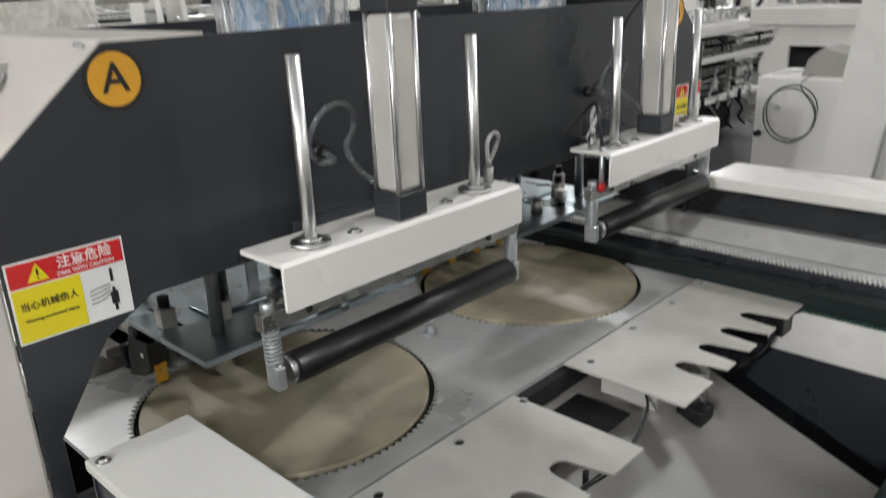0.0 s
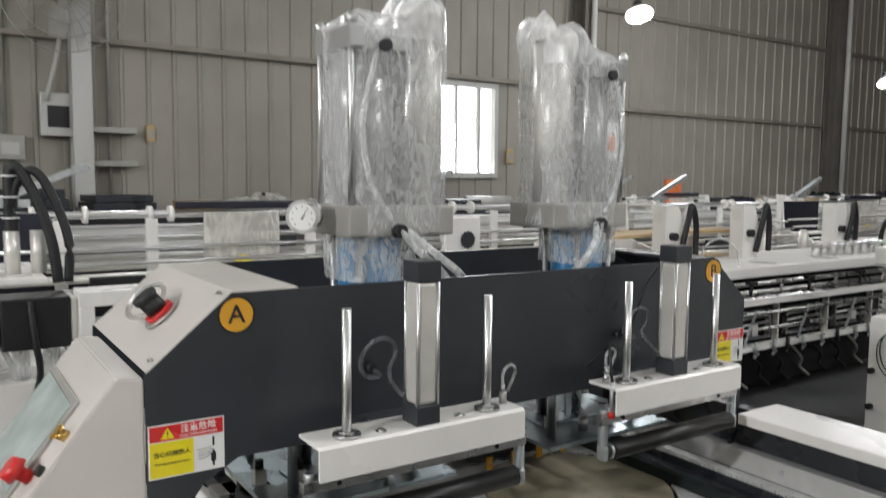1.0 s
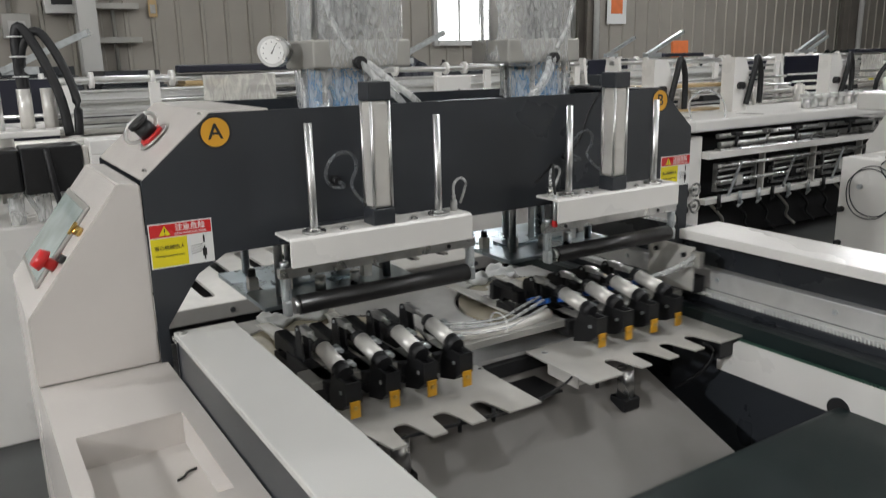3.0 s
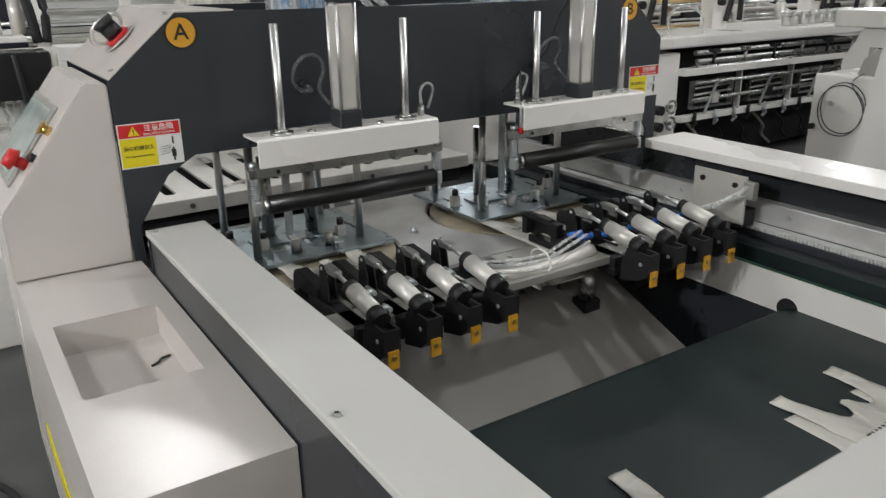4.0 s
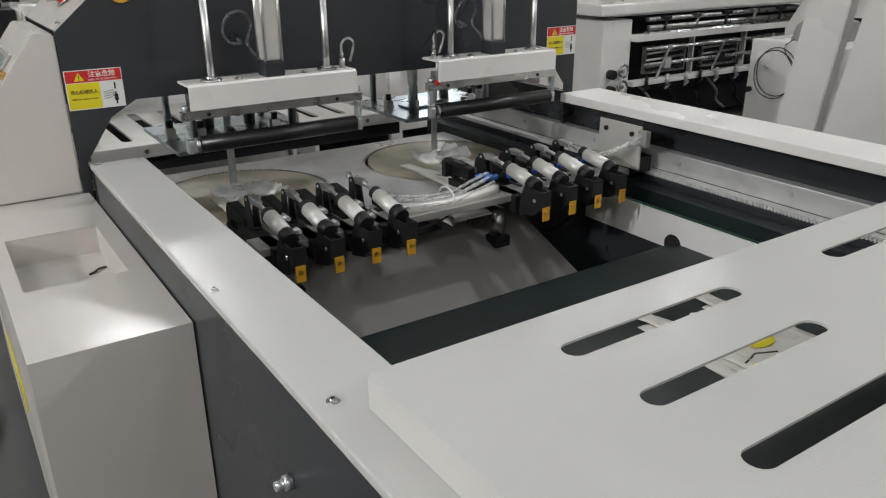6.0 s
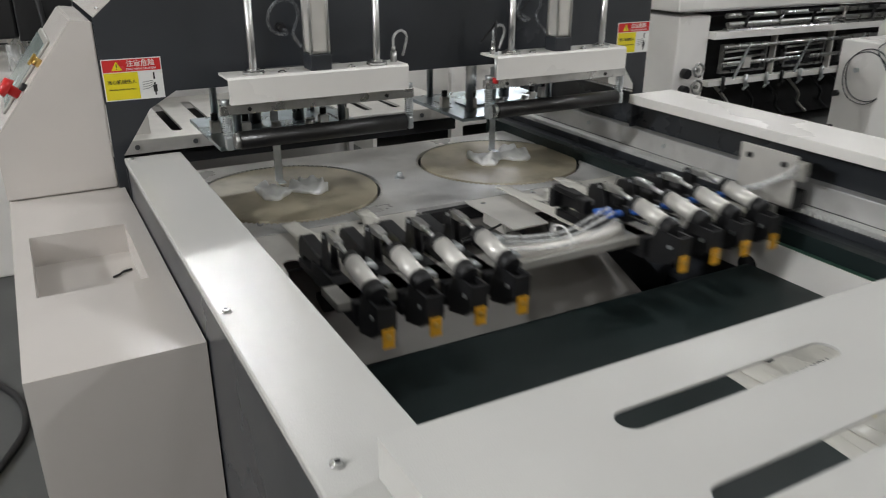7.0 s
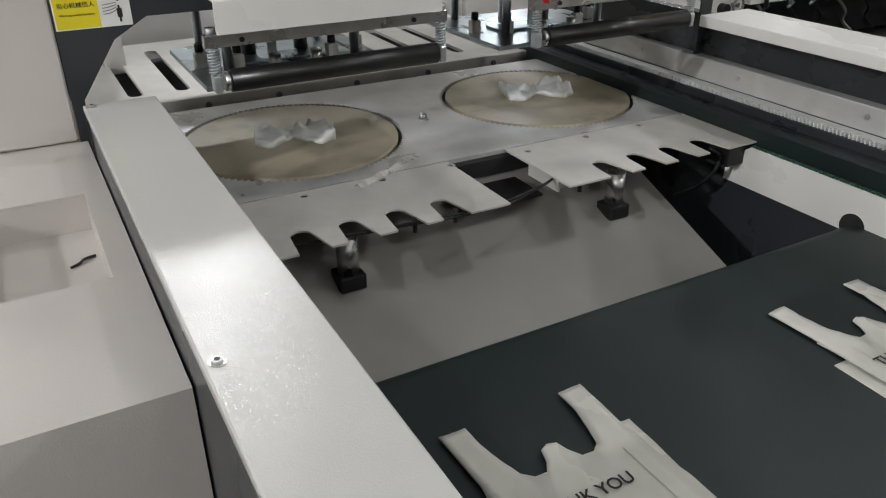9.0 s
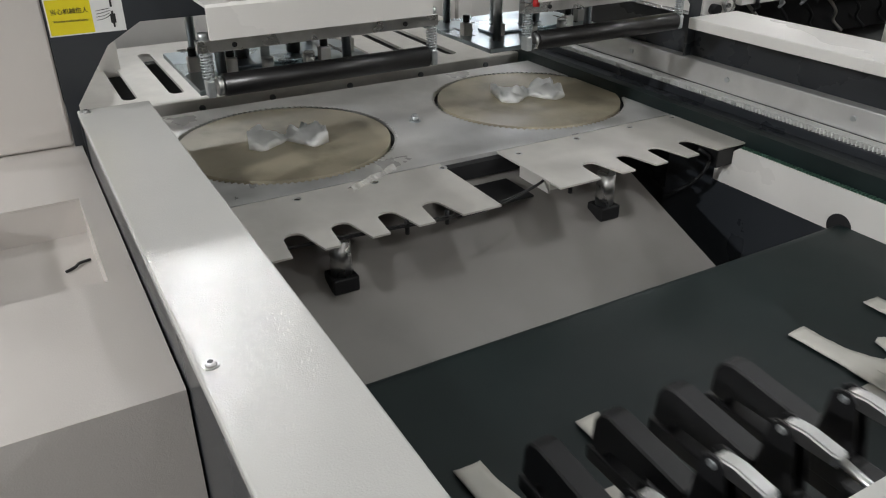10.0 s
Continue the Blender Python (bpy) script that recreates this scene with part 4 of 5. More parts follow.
for yy in GY:
    bm = B()
    for dy in (-0.022, 0.015):
        prism(bm, [(-0.105, 0.69), (-0.085, 0.745), (0.0, 0.743), (0.0, 0.686), (-0.03, 0.66), (-0.105, 0.64)], "y", yy + dy, yy + dy + 0.007)
    prism(bm, [(-0.105, 0.69), (-0.095, 0.715), (-0.05, 0.728), (-0.008, 0.728), (-0.008, 0.742), (-0.0005, 0.742), (-0.0005, 0.687), (-0.03, 0.661), (-0.105, 0.641)], "y", yy - 0.015, yy + 0.015)
    hs = part("housing", bm, M_BLACK, gc)
    bm = B(); prism(bm, [(0.0, yy - 0.013), (0.004, yy - 0.013), (0.004, yy + 0.015), (0.0, yy + 0.015)], "z", 0.647, 0.692); part("yellow_tab", bm, M_YELLOW, hs)
    bm = B(); cy(bm, (0.004, yy + 0.001, 0.675), (0.008, yy + 0.001, 0.675), 0.006, 12); part("tab_screw", bm, M_BRASS, hs)
    bm = B(); cy(bm, (-0.182, yy, 0.778), (-0.08, yy, 0.758), 0.0225, 24); part("air_cylinder", bm, M_ALU, gc)
    bm = B(); cy(bm, (-0.08, yy, 0.758), (-0.045, yy, 0.748), 0.0235, 20); part("cylinder_end", bm, M_BLACK, gc)
    bm = B(); cy(bm, (-0.205, yy, 0.782), (-0.182, yy, 0.778), 0.021, 20); part("cylinder_nose", bm, M_BLACK, gc)
    bm = B(); cy(bm, (-0.03, yy - 0.024, 0.71), (-0.03, yy + 0.024, 0.71), 0.006, 10); part("housing_pin", bm, M_ZINC, gc)
    bm = B(); cy(bm, (-0.27, yy, 0.793), (-0.205, yy, 0.782), 0.006, 12); part("piston_rod", bm, M_CHROME, gc)
    bm = B()
    prism(bm, [(-0.265, 0.784), (-0.265, 0.802), (-0.31, 0.806), (-0.335, 0.802), (-0.342, 0.792), (-0.337, 0.782), (-0.31, 0.788)], "y", yy - 0.011, yy + 0.011)
    bmesh.ops.bevel(bm, geom=list(bm.edges), offset=0.003, segments=2, affect="EDGES")
    part("clevis", bm, M_CHROME, gc)
    bm = B()
    for dy in (-0.0135, 0.0095):
        prism(bm, [(-0.30, 0.70), (-0.318, 0.79), (-0.328, 0.801), (-0.342, 0.801), (-0.352, 0.792), (-0.36, 0.71)], "y", yy + dy, yy + dy + 0.004)
    bx(bm, -0.36, -0.30, yy - 0.0135, yy + 0.0135, 0.66, 0.71, 0.003)
    part("lug", bm, M_BLACK, gc)
    bm = B(); cy(bm, (-0.335, yy - 0.016, 0.791), (-0.335, yy + 0.016, 0.791), 0.005, 10); part("hinge_pin", bm, M_ZINC, gc)
    bm = B()
    prism(bm, [(-0.36, 0.69), (-0.36, 0.725), (-0.50, 0.738), (-0.518, 0.732), (-0.528, 0.715), (-0.53, 0.672), (-0.50, 0.668), (-0.49, 0.69)], "y", yy - 0.018, yy + 0.018)
    bmesh.ops.bevel(bm, geom=list(bm.edges), offset=0.003, segments=1, affect="EDGES")
    part("upper_jaw", bm, M_BLACK, gc)
    bm = B()
    bx(bm, -0.535, -0.13, yy - 0.019, yy + 0.019, 0.64, 0.665, 0.003)
    bx(bm, -0.42, -0.13, yy - 0.022, yy + 0.022, 0.665, 0.70, 0.003)
    part("lower_jaw", bm, M_BLACK, gc)
    bm = B(); cy(bm, (-0.165, yy + 0.02, 0.775), (-0.165, yy + 0.042, 0.771), 0.008, 10); cy(bm, (-0.15, yy + 0.04, 0.772), (-0.2, yy + 0.044, 0.77), 0.0065, 10); part("flow_valve", bm, M_ZINC, gc)
    bm = B(); cy(bm, (-0.09, yy + 0.02, 0.76), (-0.09, yy + 0.042, 0.757), 0.0075, 10); cy(bm, (-0.075, yy + 0.04, 0.757), (-0.12, yy + 0.046, 0.752), 0.006, 10); part("flow_valve", bm, M_ZINC, gc)
    bm = B(); cy(bm, (-0.24, yy + 0.03, 0.735), (-0.222, yy + 0.036, 0.738), 0.0085, 12); part("push_fitting", bm, M_BLUEFIT, gc)
    bm = B(); bx(bm, -0.268, -0.24, yy + 0.02, yy + 0.04, 0.722, 0.746, 0.003); part("valve_block", bm, M_BLACK, gc)
    bm = B()
    tube(bm, [(-0.185, yy + 0.036, 0.772), (-0.21, yy + 0.046, 0.765), (-0.222, yy + 0.036, 0.738)], 0.003, 6)
    tube(bm, [(-0.085, yy + 0.036, 0.758), (-0.11, yy + 0.052, 0.735), (-0.17, yy + 0.052, 0.722), (-0.222, yy + 0.038, 0.736)], 0.003, 6)
    tube(bm, [(-0.25, yy + 0.03, 0.722), (-0.23, yy + 0.05, 0.708), (-0.2, yy + 0.06, 0.704)], 0.004, 6)
    part("tube", bm, M_BLACK, gc)
# wrapped tube bundle along the beam
for dz, dx in ((0, 0), (0.012, 0.014), (-0.004, 0.03), (0.016, -0.012)):
    bm = B()
    tube(bm, [(-0.22 + dx, 1.10, 0.735 + dz), (-0.20 + dx, 1.2, 0.722 + dz), (-0.20 + dx, 1.32, 0.716 + dz), (-0.22 + dx, 1.42, 0.73 + dz), (-0.24 + dx, 1.5, 0.74 + dz)], 0.0052)
    part("clear_tube", bm, M_TUBE, gc, "clear plastic air tube")
bm = B(); tube(bm, [(-0.20, 1.10, 0.716), (-0.185, 1.2, 0.708), (-0.185, 1.34, 0.706), (-0.20, 1.5, 0.712)], 0.019, 12); part("tube_sleeve", bm, M_ALU, gc, "pale wrapped tube bundle")
bm = B(); tube(bm, [(-0.20 + 0.045 * math.cos(a), 1.30, 0.72 + 0.034 * math.sin(a)) for a in [2 * math.pi * k / 8 for k in range(8)]], 0.003, 6, True); part("cable_tie", bm, M_WHTPRINT, gc)
bm = B()
for k, (dx, yy) in enumerate(((-0.27, 1.47), (-0.27, 1.50), (-0.235, 1.48), (-0.235, 1.51))):
    cy(bm, (dx, yy, 0.742), (dx + 0.004, yy + 0.02, 0.744), 0.0095, 14)
part("push_fitting", bm, M_BLUEFIT, gc)
bm = B(); tube(bm, [(-0.12, 1.94, 0.79), (-0.12, 2.0, 0.80), (-0.10, 2.04, 0.82), (-0.08, 2.06, 0.845)], 0.009); tube(bm, [(-0.17, 1.93, 0.77), (-0.15, 2.0, 0.78), (-0.12, 2.04, 0.8), (-0.08, 2.06, 0.82)], 0.009); part("hose", bm, M_TUBE, gc)
bm = B(); bx(bm, -0.40, -0.36, 1.50, 1.53, 0.70, 0.745, 0.004); bx(bm, -0.52, -0.40, 1.502, 1.528, 0.735, 0.752, 0.003); bx(bm, -0.53, -0.505, 1.498, 1.532, 0.68, 0.74, 0.003); part("sensor_arm", bm, M_BLACK, gc)


# ---- bags ----
def bag_outline():
    w, hw = 0.148, 0.05
    out = [(0.0, -w), (0.0, -w + hw)]
    out += [(0.05, -w + hw + 0.002), (0.10, -w + hw + 0.012), (0.135, -w + hw + 0.022), (0.152, -w + hw + 0.04), (0.15, -0.035), (0.13, -0.022), (0.108, -0.016), (0.1, 0.0), (0.108, 0.016), (0.13, 0.022), (0.15, 0.035), (0.152, w - hw - 0.04), (0.135, w - hw - 0.022), (0.10, w - hw - 0.012), (0.05, w - hw - 0.002)]
    out += [(0.0, w - hw), (0.0, w), (0.13, w - 0.004), (0.15, w), (0.49, w), (0.49, -w), (0.15, -w), (0.13, -w + 0.004)]
    return out


def bag(label, m, seed):
    g = thing("carrier_bag", label, "plastic bag", m, "carrier bags")
    bm = B()
    holed(bm, bag_outline(), [], "z", 0, 0.003)
    bmesh.ops.subdivide_edges(bm, edges=[e for e in bm.edges if e.calc_length() > 0.03], cuts=3, use_grid_fill=True)
    bmesh.ops.triangulate(bm, faces=bm.faces)
    for v in bm.verts:
        v.co.z += 0.003 + 0.0028 * noise.noise((v.co.x * 22 + seed, v.co.y * 18, 0)) + 0.0012 * noise.noise((v.co.x * 70, v.co.y * 60 + seed, 0))
        v.co.x += 0.004 * noise.noise((v.co.y * 30, v.co.x * 9, seed + 5.0))
    for f in bm.faces:
        f.smooth = True
    part("film", bm, M_BAG, g, "milky white plastic film")
    for dy in (-1, 1):
        bm = B(); bx(bm, 0.17, 0.48, dy * 0.105 - 0.001, dy * 0.105 + 0.001, 0.0075, 0.0085); part("gusset_fold", bm, M_BAG, g)
    words("THANK YOU", 0.032, M_BLKPRINT, g, pose(0.228, -0.02, 0.0105, 0, 0, 90), "print")
    bm = B(); prism(bm, ring(0.31, 0, 0.035, 28, 0.05), "z", 0.0095, 0.0105); pr = part("yellow_print", bm, M_YELPRINT, g)
    bm = B(); tube(bm, [(0.268 + 0.02 * abs(k) / 3, 0.02 * k, 0.0105) for k in (-3, -2, -1, 0, 1, 2, 3)], 0.003, 6); part("printed_arc", bm, M_BLKPRINT, g)
    return g


bags = [bag("milky white carrier bag with printed words, pulled by grippers", pose(0, 0, 0), 3), bag("milky white carrier bag beside the first, pulled by grippers", pose(0, 0, 0), 8)]
BY = [0.882, 1.675]
old_bags = [
    bag("milky white carrier bag lying on the green belt", pose(0, 0, 0), 21),
    bag("milky white carrier bag lying on the far side of the belt", pose(0, 0, 0), 33),
    bag("older carrier bag under the others on the belt", pose(0, 0, 0), 41),
]
OLD = [(0.05, 0.852, 0.5055, -1), (0.05, 1.63, 0.5055, 3), (0.13, 1.60, 0.5005, -4)]


def waste(m, seed):
    """Crumpled bow of film cut out between the handles."""
    g = thing("film_offcut", "crumpled bow of white film offcut lying on the disc", "offcut", m, "film offcuts")
    bm = B()
    n, k2 = 26, 12
    grid = []
    for i in range(n + 1):
        u = -1 + 2 * i / n
        half = 0.018 + 0.07 * min(1, abs(u) * 1.7) * (1 - 0.35 * max(0, abs(u) - 0.7) / 0.3)
        row = []
        for j in range(k2 + 1):
            v = -1 + 2 * j / k2
            x, y = v * half, u * (0.112 if u < 0 else 0.122)
            z = 0.008 + 0.046 * max(0, noise.noise((x * 26 + seed, y * 26, seed))) + 0.010 * abs(noise.noise((x * 60, y * 60 + seed, 1))) + 0.012 * (1 - v * v) * min(1, abs(u) * 2)
            row.append(bm.verts.new((x + 0.008 * noise.noise((y * 40, x * 40, seed)), y, z)))
        grid.append(row)
    for i in range(n):
        for j in range(k2):
            f = bm.faces.new((grid[i][j], grid[i + 1][j], grid[i + 1][j + 1], grid[i][j + 1]))
            f.smooth = True
    r = bmesh.ops.extrude_face_region(bm, geom=list(bm.faces))
    for v in r["geom"]:
        if isinstance(v, bmesh.types.BMVert):
            v.co.z = 0.001
    part("film", bm, M_CRUMPLE, g)
    return g


wastes = [waste(pose(-1.35, 0.87, TZ), 2.0), waste(pose(-1.35, 1.77, TZ), 7.0)]


# ---- background: wall fittings ----
fan = thing("wall_fan", "large white caged wall fan on a bracket", "fan", pose(-7.45, 1.04, 3.33, 0, 6, -6))
bm = B()
for k in range(4):
    tube(bm, [(0.06 - 0.05 * (k - 1.5) ** 2 * 0.3, (0.12 + 0.135 * k) * math.cos(a), (0.12 + 0.135 * k) * math.sin(a)) for a in [2 * math.pi * i / 16 for i in range(16)]], 0.006, 5, True)
for i in range(28):
    a = 2 * math.pi * i / 28
    tube(bm, [(0.1, 0.06 * math.cos(a), 0.06 * math.sin(a)), (0.08, 0.33 * math.cos(a), 0.33 * math.sin(a)), (0.0, 0.525 * math.cos(a), 0.525 * math.sin(a))], 0.0028, 4)
part("cage", bm, M_PIPE, fan)
bm = B(); cy(bm, (-0.25, 0, 0), (0.02, 0, 0), 0.09, 20, 0.07); part("fan_motor", bm, M_PIPE, fan)
for k in range(3):
    bm = B()
    prism(bm, [(0.05, -0.02), (0.2, -0.11), (0.4, -0.09), (0.41, 0.05), (0.22, 0.07), (0.05, 0.03)], "x", 0.02, 0.03)
    part("blade", bm, M_PIPE, fan, "", Euler((2.1 * k + 0.4, 0.15, 0)).to_matrix().to_4x4())
bm = B(); tube(bm, [(-0.15, 0, -0.06), (-0.2, -0.05, -0.45), (-0.3, -0.17, -0.98)], 0.022, 8); part("bracket_arm", bm, M_WHITE, fan)


def wall_box(name, label, cat, yy, zz, w, h, d, material, extra=None):
    b = thing(name, label, cat, pose(WX + 0.04, yy, zz))
    bm = B(); bx(bm, 0, d, -w / 2, w / 2, -h / 2, h / 2, 0.008); part("case", bm, material, b)
    bm = B(); bx(bm, d, d + 0.01, -w * 0.3, w * 0.3, -h * 0.3, h * 0.2, 0.002); part("cover", bm, extra or M_BLACK, b)
    return b


wall_box("switch_box", "white framed switch box with dark front on the wall", "switch box", 1.02, 2.26, 0.32, 0.42, 0.16, M_WHITE, M_BLACK)
wall_box("junction_box", "pale junction box on the wall", "junction box", 0.60, 1.93, 0.26, 0.24, 0.1, M_PIPE, M_WHITE)
wall_box("junction_box", "small pale junction box high on the wall", "junction box", 15.15, 2.55, 0.28, 0.4, 0.12, M_PIPE, M_WHITE)
wall_box("wall_notice", "small brown notice plate on the cladding", "notice", 1.92, 2.12, 0.09, 0.18, 0.01, M_WOOD, M_PIPE)
wall_box("socket_plate", "small brown socket plate beside the window", "socket", 6.78, 2.0, 0.12, 0.2, 0.02, M_WOOD, M_PIPE)
for zz in (2.13, 1.79):
    bm = B(); bx(bm, WX + 0.04, WX + 0.2, 1.3, 1.75, zz - 0.03, zz + 0.03, 0.004)
    tagged(part("wall_shelf", bm, M_PIPE), "narrow brown steel shelf on the wall", "shelf")


# ---- background: long bench with clutter along the wall ----
bench = thing("wall_bench", "long dark workbench along the cladding wall", "workbench", pose(-7.3, 0, 0))
bm = B(); bx(bm, -0.45, 0.45, -5, 20, 1.22, 1.28, 0.01); part("bench_top", bm, M_DARK, bench)
bm = B(); bx(bm, -0.43, 0.43, -5, 20, 0.5, 0.55); part("lower_shelf", bm, M_DARK, bench)
for yy in range(-5, 21, 2):
    bm = B(); bx(bm, -0.42, 0.42, yy - 0.04, yy + 0.04, 0, 1.22); part("leg_frame", bm, M_GREY, bench)
rng = random.Random(5)
KINDS = [("folded_tarp", "folded dark tarpaulin bundle on the bench", "tarpaulin", M_NAVY), ("film_roll", "grey roll of film on the bench", "roll", M_PIPE), ("parts_crate", "dark parts crate on the bench", "crate", M_GREY),
         ("wrapped_load", "clear plastic wrapped load on the bench", "load", M_THINBAG), ("board_stack", "stack of pale boards on the bench", "boards", M_WOOD), ("green_tarp", "dark teal tarpaulin heap on the bench", "tarpaulin", M_BELT)]
yy = -3.5
while yy < 19:
    name, label, cat, mt = KINDS[rng.choice([0, 0, 1, 2, 3, 3, 4, 5, 2])]
    w, h = rng.uniform(0.3, 0.9), rng.uniform(0.08, 0.27)
    b = thing(name, label, cat, pose(-7.3 + rng.uniform(-0.1, 0.2), yy + w / 2, 1.28, 0, 0, rng.uniform(-8, 8)))
    bm = B()
    if name == "film_roll":
        cy(bm, (0, -w / 2, 0.09), (0, w / 2, 0.09), 0.09, 20)
        part("roll", bm, mt, b)
        bm = B(); cy(bm, (0, -w / 2 - 0.05, 0.09), (0, w / 2 + 0.05, 0.09), 0.03, 12); part("core", bm, M_WOOD, b)
    elif name in ("parts_crate", "board_stack"):
        bm.free()
        for k in range(3):
            part("board" if name == "board_stack" else "crate_layer", bx(B(), -0.25, 0.25, -w / 2 + 0.02 * k, w / 2 - 0.03 * k, k * h / 3, (k + 0.93) * h / 3, 0.006), mt, b)
    else:
        n = 14
        grid = [[bm.verts.new((-0.3 + 0.6 * i / n, -w / 2 + w * j / n, h * (0.35 + 0.65 * math.sin(math.pi * i / n) * math.sin(math.pi * j / n) ** 0.5 + 0.5 * noise.noise((i * 0.5 + yy, j * 0.5, 1))) if 0 < i < n and 0 < j < n else 0.0)) for j in range(n + 1)] for i in range(n + 1)]
        for i in range(n):
            for j in range(n):
                bm.faces.new((grid[i][j], grid[i + 1][j], grid[i + 1][j + 1], grid[i][j + 1]))
        part("wrap", bm, mt, b)
    yy += w * rng.uniform(0.95, 1.5)

ob_ = thing("orange_board", "upright orange board leaning on the bench", "board", pose(-6.9, 8.9, 1.28))
bm = B(); bx(bm, -0.02, 0.02, -0.16, 0.16, 0, 0.42, 0.004, Euler((0, -0.08, 0)).to_matrix().to_4x4()); part("panel", bm, M_CARD, ob_)
wp = thing("wall_poster", "white notice with orange square pinned on the wall", "poster", pose(WX + 0.045, 8.75, 2.28))
bm = B(); bx(bm, 0, 0.004, -0.2, 0.2, -0.3, 0.3); part("sheet", bm, M_WHTPRINT, wp)
bm = B(); bx(bm, 0.004, 0.005, -0.12, 0.12, -0.15, 0.1); part("orange_square", bm, M_CARD, wp)


# ---- background: row of bag machines ----
def station(yc, w, xc, seed, hang):
    """Frame of white side plates with steel rollers and film webs."""
    rng = random.Random(seed)
    s = thing("roller_station", "white machine frame with steel rollers and film webs", "machine", pose(xc, yc, 0), "roller stations")
    for sgn in (-1, 1):
        bm = B()
        prism(bm, [(-0.55, 0.0), (0.5, 0.0), (0.5, 1.12), (0.2, 1.2), (0.16, 1.5), (0.02, 1.5), (-0.02, 1.2), (-0.55, 1.12)], "y", sgn * w / 2 - 0.015, sgn * w / 2 + 0.015)
        part("side_plate", bm, M_WHITE_LIFTED, s)
    bm = B(); bx(bm, -0.5, 0.46, -w / 2 + 0.016, w / 2 - 0.016, 0.12, 0.85, 0.01); part("body_panel", bm, M_WHITE_LIFTED, s)
    for xx, zz, r in ((0.1, 1.46, 0.02), (0.13, 1.34, 0.016), (0.12, 1.24, 0.016), (0.3, 1.15, 0.022), (0.42, 1.06, 0.022), (-0.2, 1.16, 0.03), (0.44, 0.96, 0.02)):
        bm = B(); cy(bm, (xx, -w / 2 - 0.03, zz), (xx, w / 2 + 0.03, zz), r, 14); part("roller", bm, M_CHROME if r < 0.021 else M_ALU, s)
    for xx, zz in ((0.16, 1.40), (0.24, 1.29), (0.30, 1.22), (0.36, 1.10)):
        bm = B(); cy(bm, (xx, -w / 2 + 0.016, zz), (xx, w / 2 - 0.016, zz), 0.011, 10); part("guide_roller", bm, M_CHROME, s)
    for yy in (-0.17 * w, 0.03 * w, 0.44 * w):
        bm = B(); bx(bm, 0.2, 0.225, yy - 0.03, yy + 0.03, 1.0, 1.44, 0.003); part("upright", bm, M_WHITE_LIFTED, s)
    bm = B(); bx(bm, 0.3, 0.36, -0.12 * w, 0.0, 1.0, 1.16, 0.006); part("valve_box", bm, M_BLACK, s)
    for k in range(4):
        yy = rng.uniform(-0.42, 0.42) * w
        bm = B(); cy(bm, (0.1, yy - 0.012, 1.46), (0.1, yy + 0.012, 1.46), 0.045, 18); part("collar", bm, M_WHITE_LIFTED, s)
    bm = B(); bx(bm, 0.02, 0.1, -w * 0.42, w * 0.2, 1.262, 1.40); part("film_web", bm, M_WHTPRINT, s, "white film web over the rollers")
    bm = B(); bx(bm, -0.2, 0.2, -w * 0.2, w * 0.45, 1.176, 1.182); part("film_web", bm, M_BAG, s)
    # Dark sheet added behind the rollers for the shade between them.
    bm = B(); bx(bm, -0.3, -0.26, -w * 0.49, w * 0.49, 0.85, 1.36); part("rear_panel", bm, M_GREY, s)
    for yy in (-0.33 * w, 0.1 * w, 0.38 * w):
        bm = B(); cy(bm, (0.56, yy, 0.9), (0.56, yy, 1.22), 0.045, 20); cy(bm, (0.56, yy, 1.22), (0.56, yy, 1.235), 0.03, 20); part("air_canister", bm, M_ALU, s)
    if hang:
        bm = B(); bx(bm, 0.16, 0.175, -w * 0.48, -w * 0.2, 1.02, 1.475); part("cloth", bm, M_NAVY, s, "navy cloth hanging over the roller")
        bm = B(); bx(bm, 0.165, 0.172, w * 0.16, w * 0.36, 1.1, 1.47); part("hanging_bag_web", bm, M_THINBAG, s, "clear bag web hanging from the roller")
        bm = B(); prism(bm, ring(w * 0.26, 1.2, 0.05, 20, 0.025), "x", 0.173, 0.176); part("yellow_print", bm, M_YELPRINT, s)
        bm = B(); bx(bm, 0.08, 0.15, w * 0.1, w * 0.42, 1.485, 1.53, 0.01); part("cover_cloth", bm, M_NAVY, s)
    bm = B(); bx(bm, 0.0, 0.06, -0.3 * w, -0.22 * w, 1.5, 1.54); bx(bm, -0.02, 0.02, 0.0, 0.5, 0, 0.035, 0.003, Matrix.Translation((0.05, -0.3 * w, 1.5)) @ Euler((0.42, 0, 0)).to_matrix().to_4x4()); part("swing_arm", bm, M_ZINC, s, "grey swing arm raised at an angle")
    return s


station(0.85, 2.2, -3.9, 3, True)
station(3.35, 2.2, -4.2, 9, False)
station(5.85, 2.2, -4.1, 14, False)
station(8.35, 2.2, -4.3, 22, True)
station(10.9, 2.2, -4.2, 31, False)
station(-1.8, 2.2, -4.0, 37, False)
station(7.2, 2.2, -6.0, 41, True)
station(11.2, 2.4, -6.0, 43, False)

gb = thing("gear_cover", "white gear cover plate with round gear on a post", "cover", pose(-3.6, 2.85, 1.12))
bm = B(); bx(bm, 0, 0.03, -0.14, 0.14, 0, 0.3, 0.01); part("plate", bm, M_WHITE_LIFTED, gb)
bm = B(); bx(bm, -0.02, 0.028, -0.05, 0.05, -1.12, 0.0, 0.004); part("post", bm, M_WHITE_LIFTED, gb)
bm = B(); prism(bm, toothed(0.03, 0.15, 0.055, 14), "x", 0.031, 0.045); part("gear", bm, M_GREY, gb)

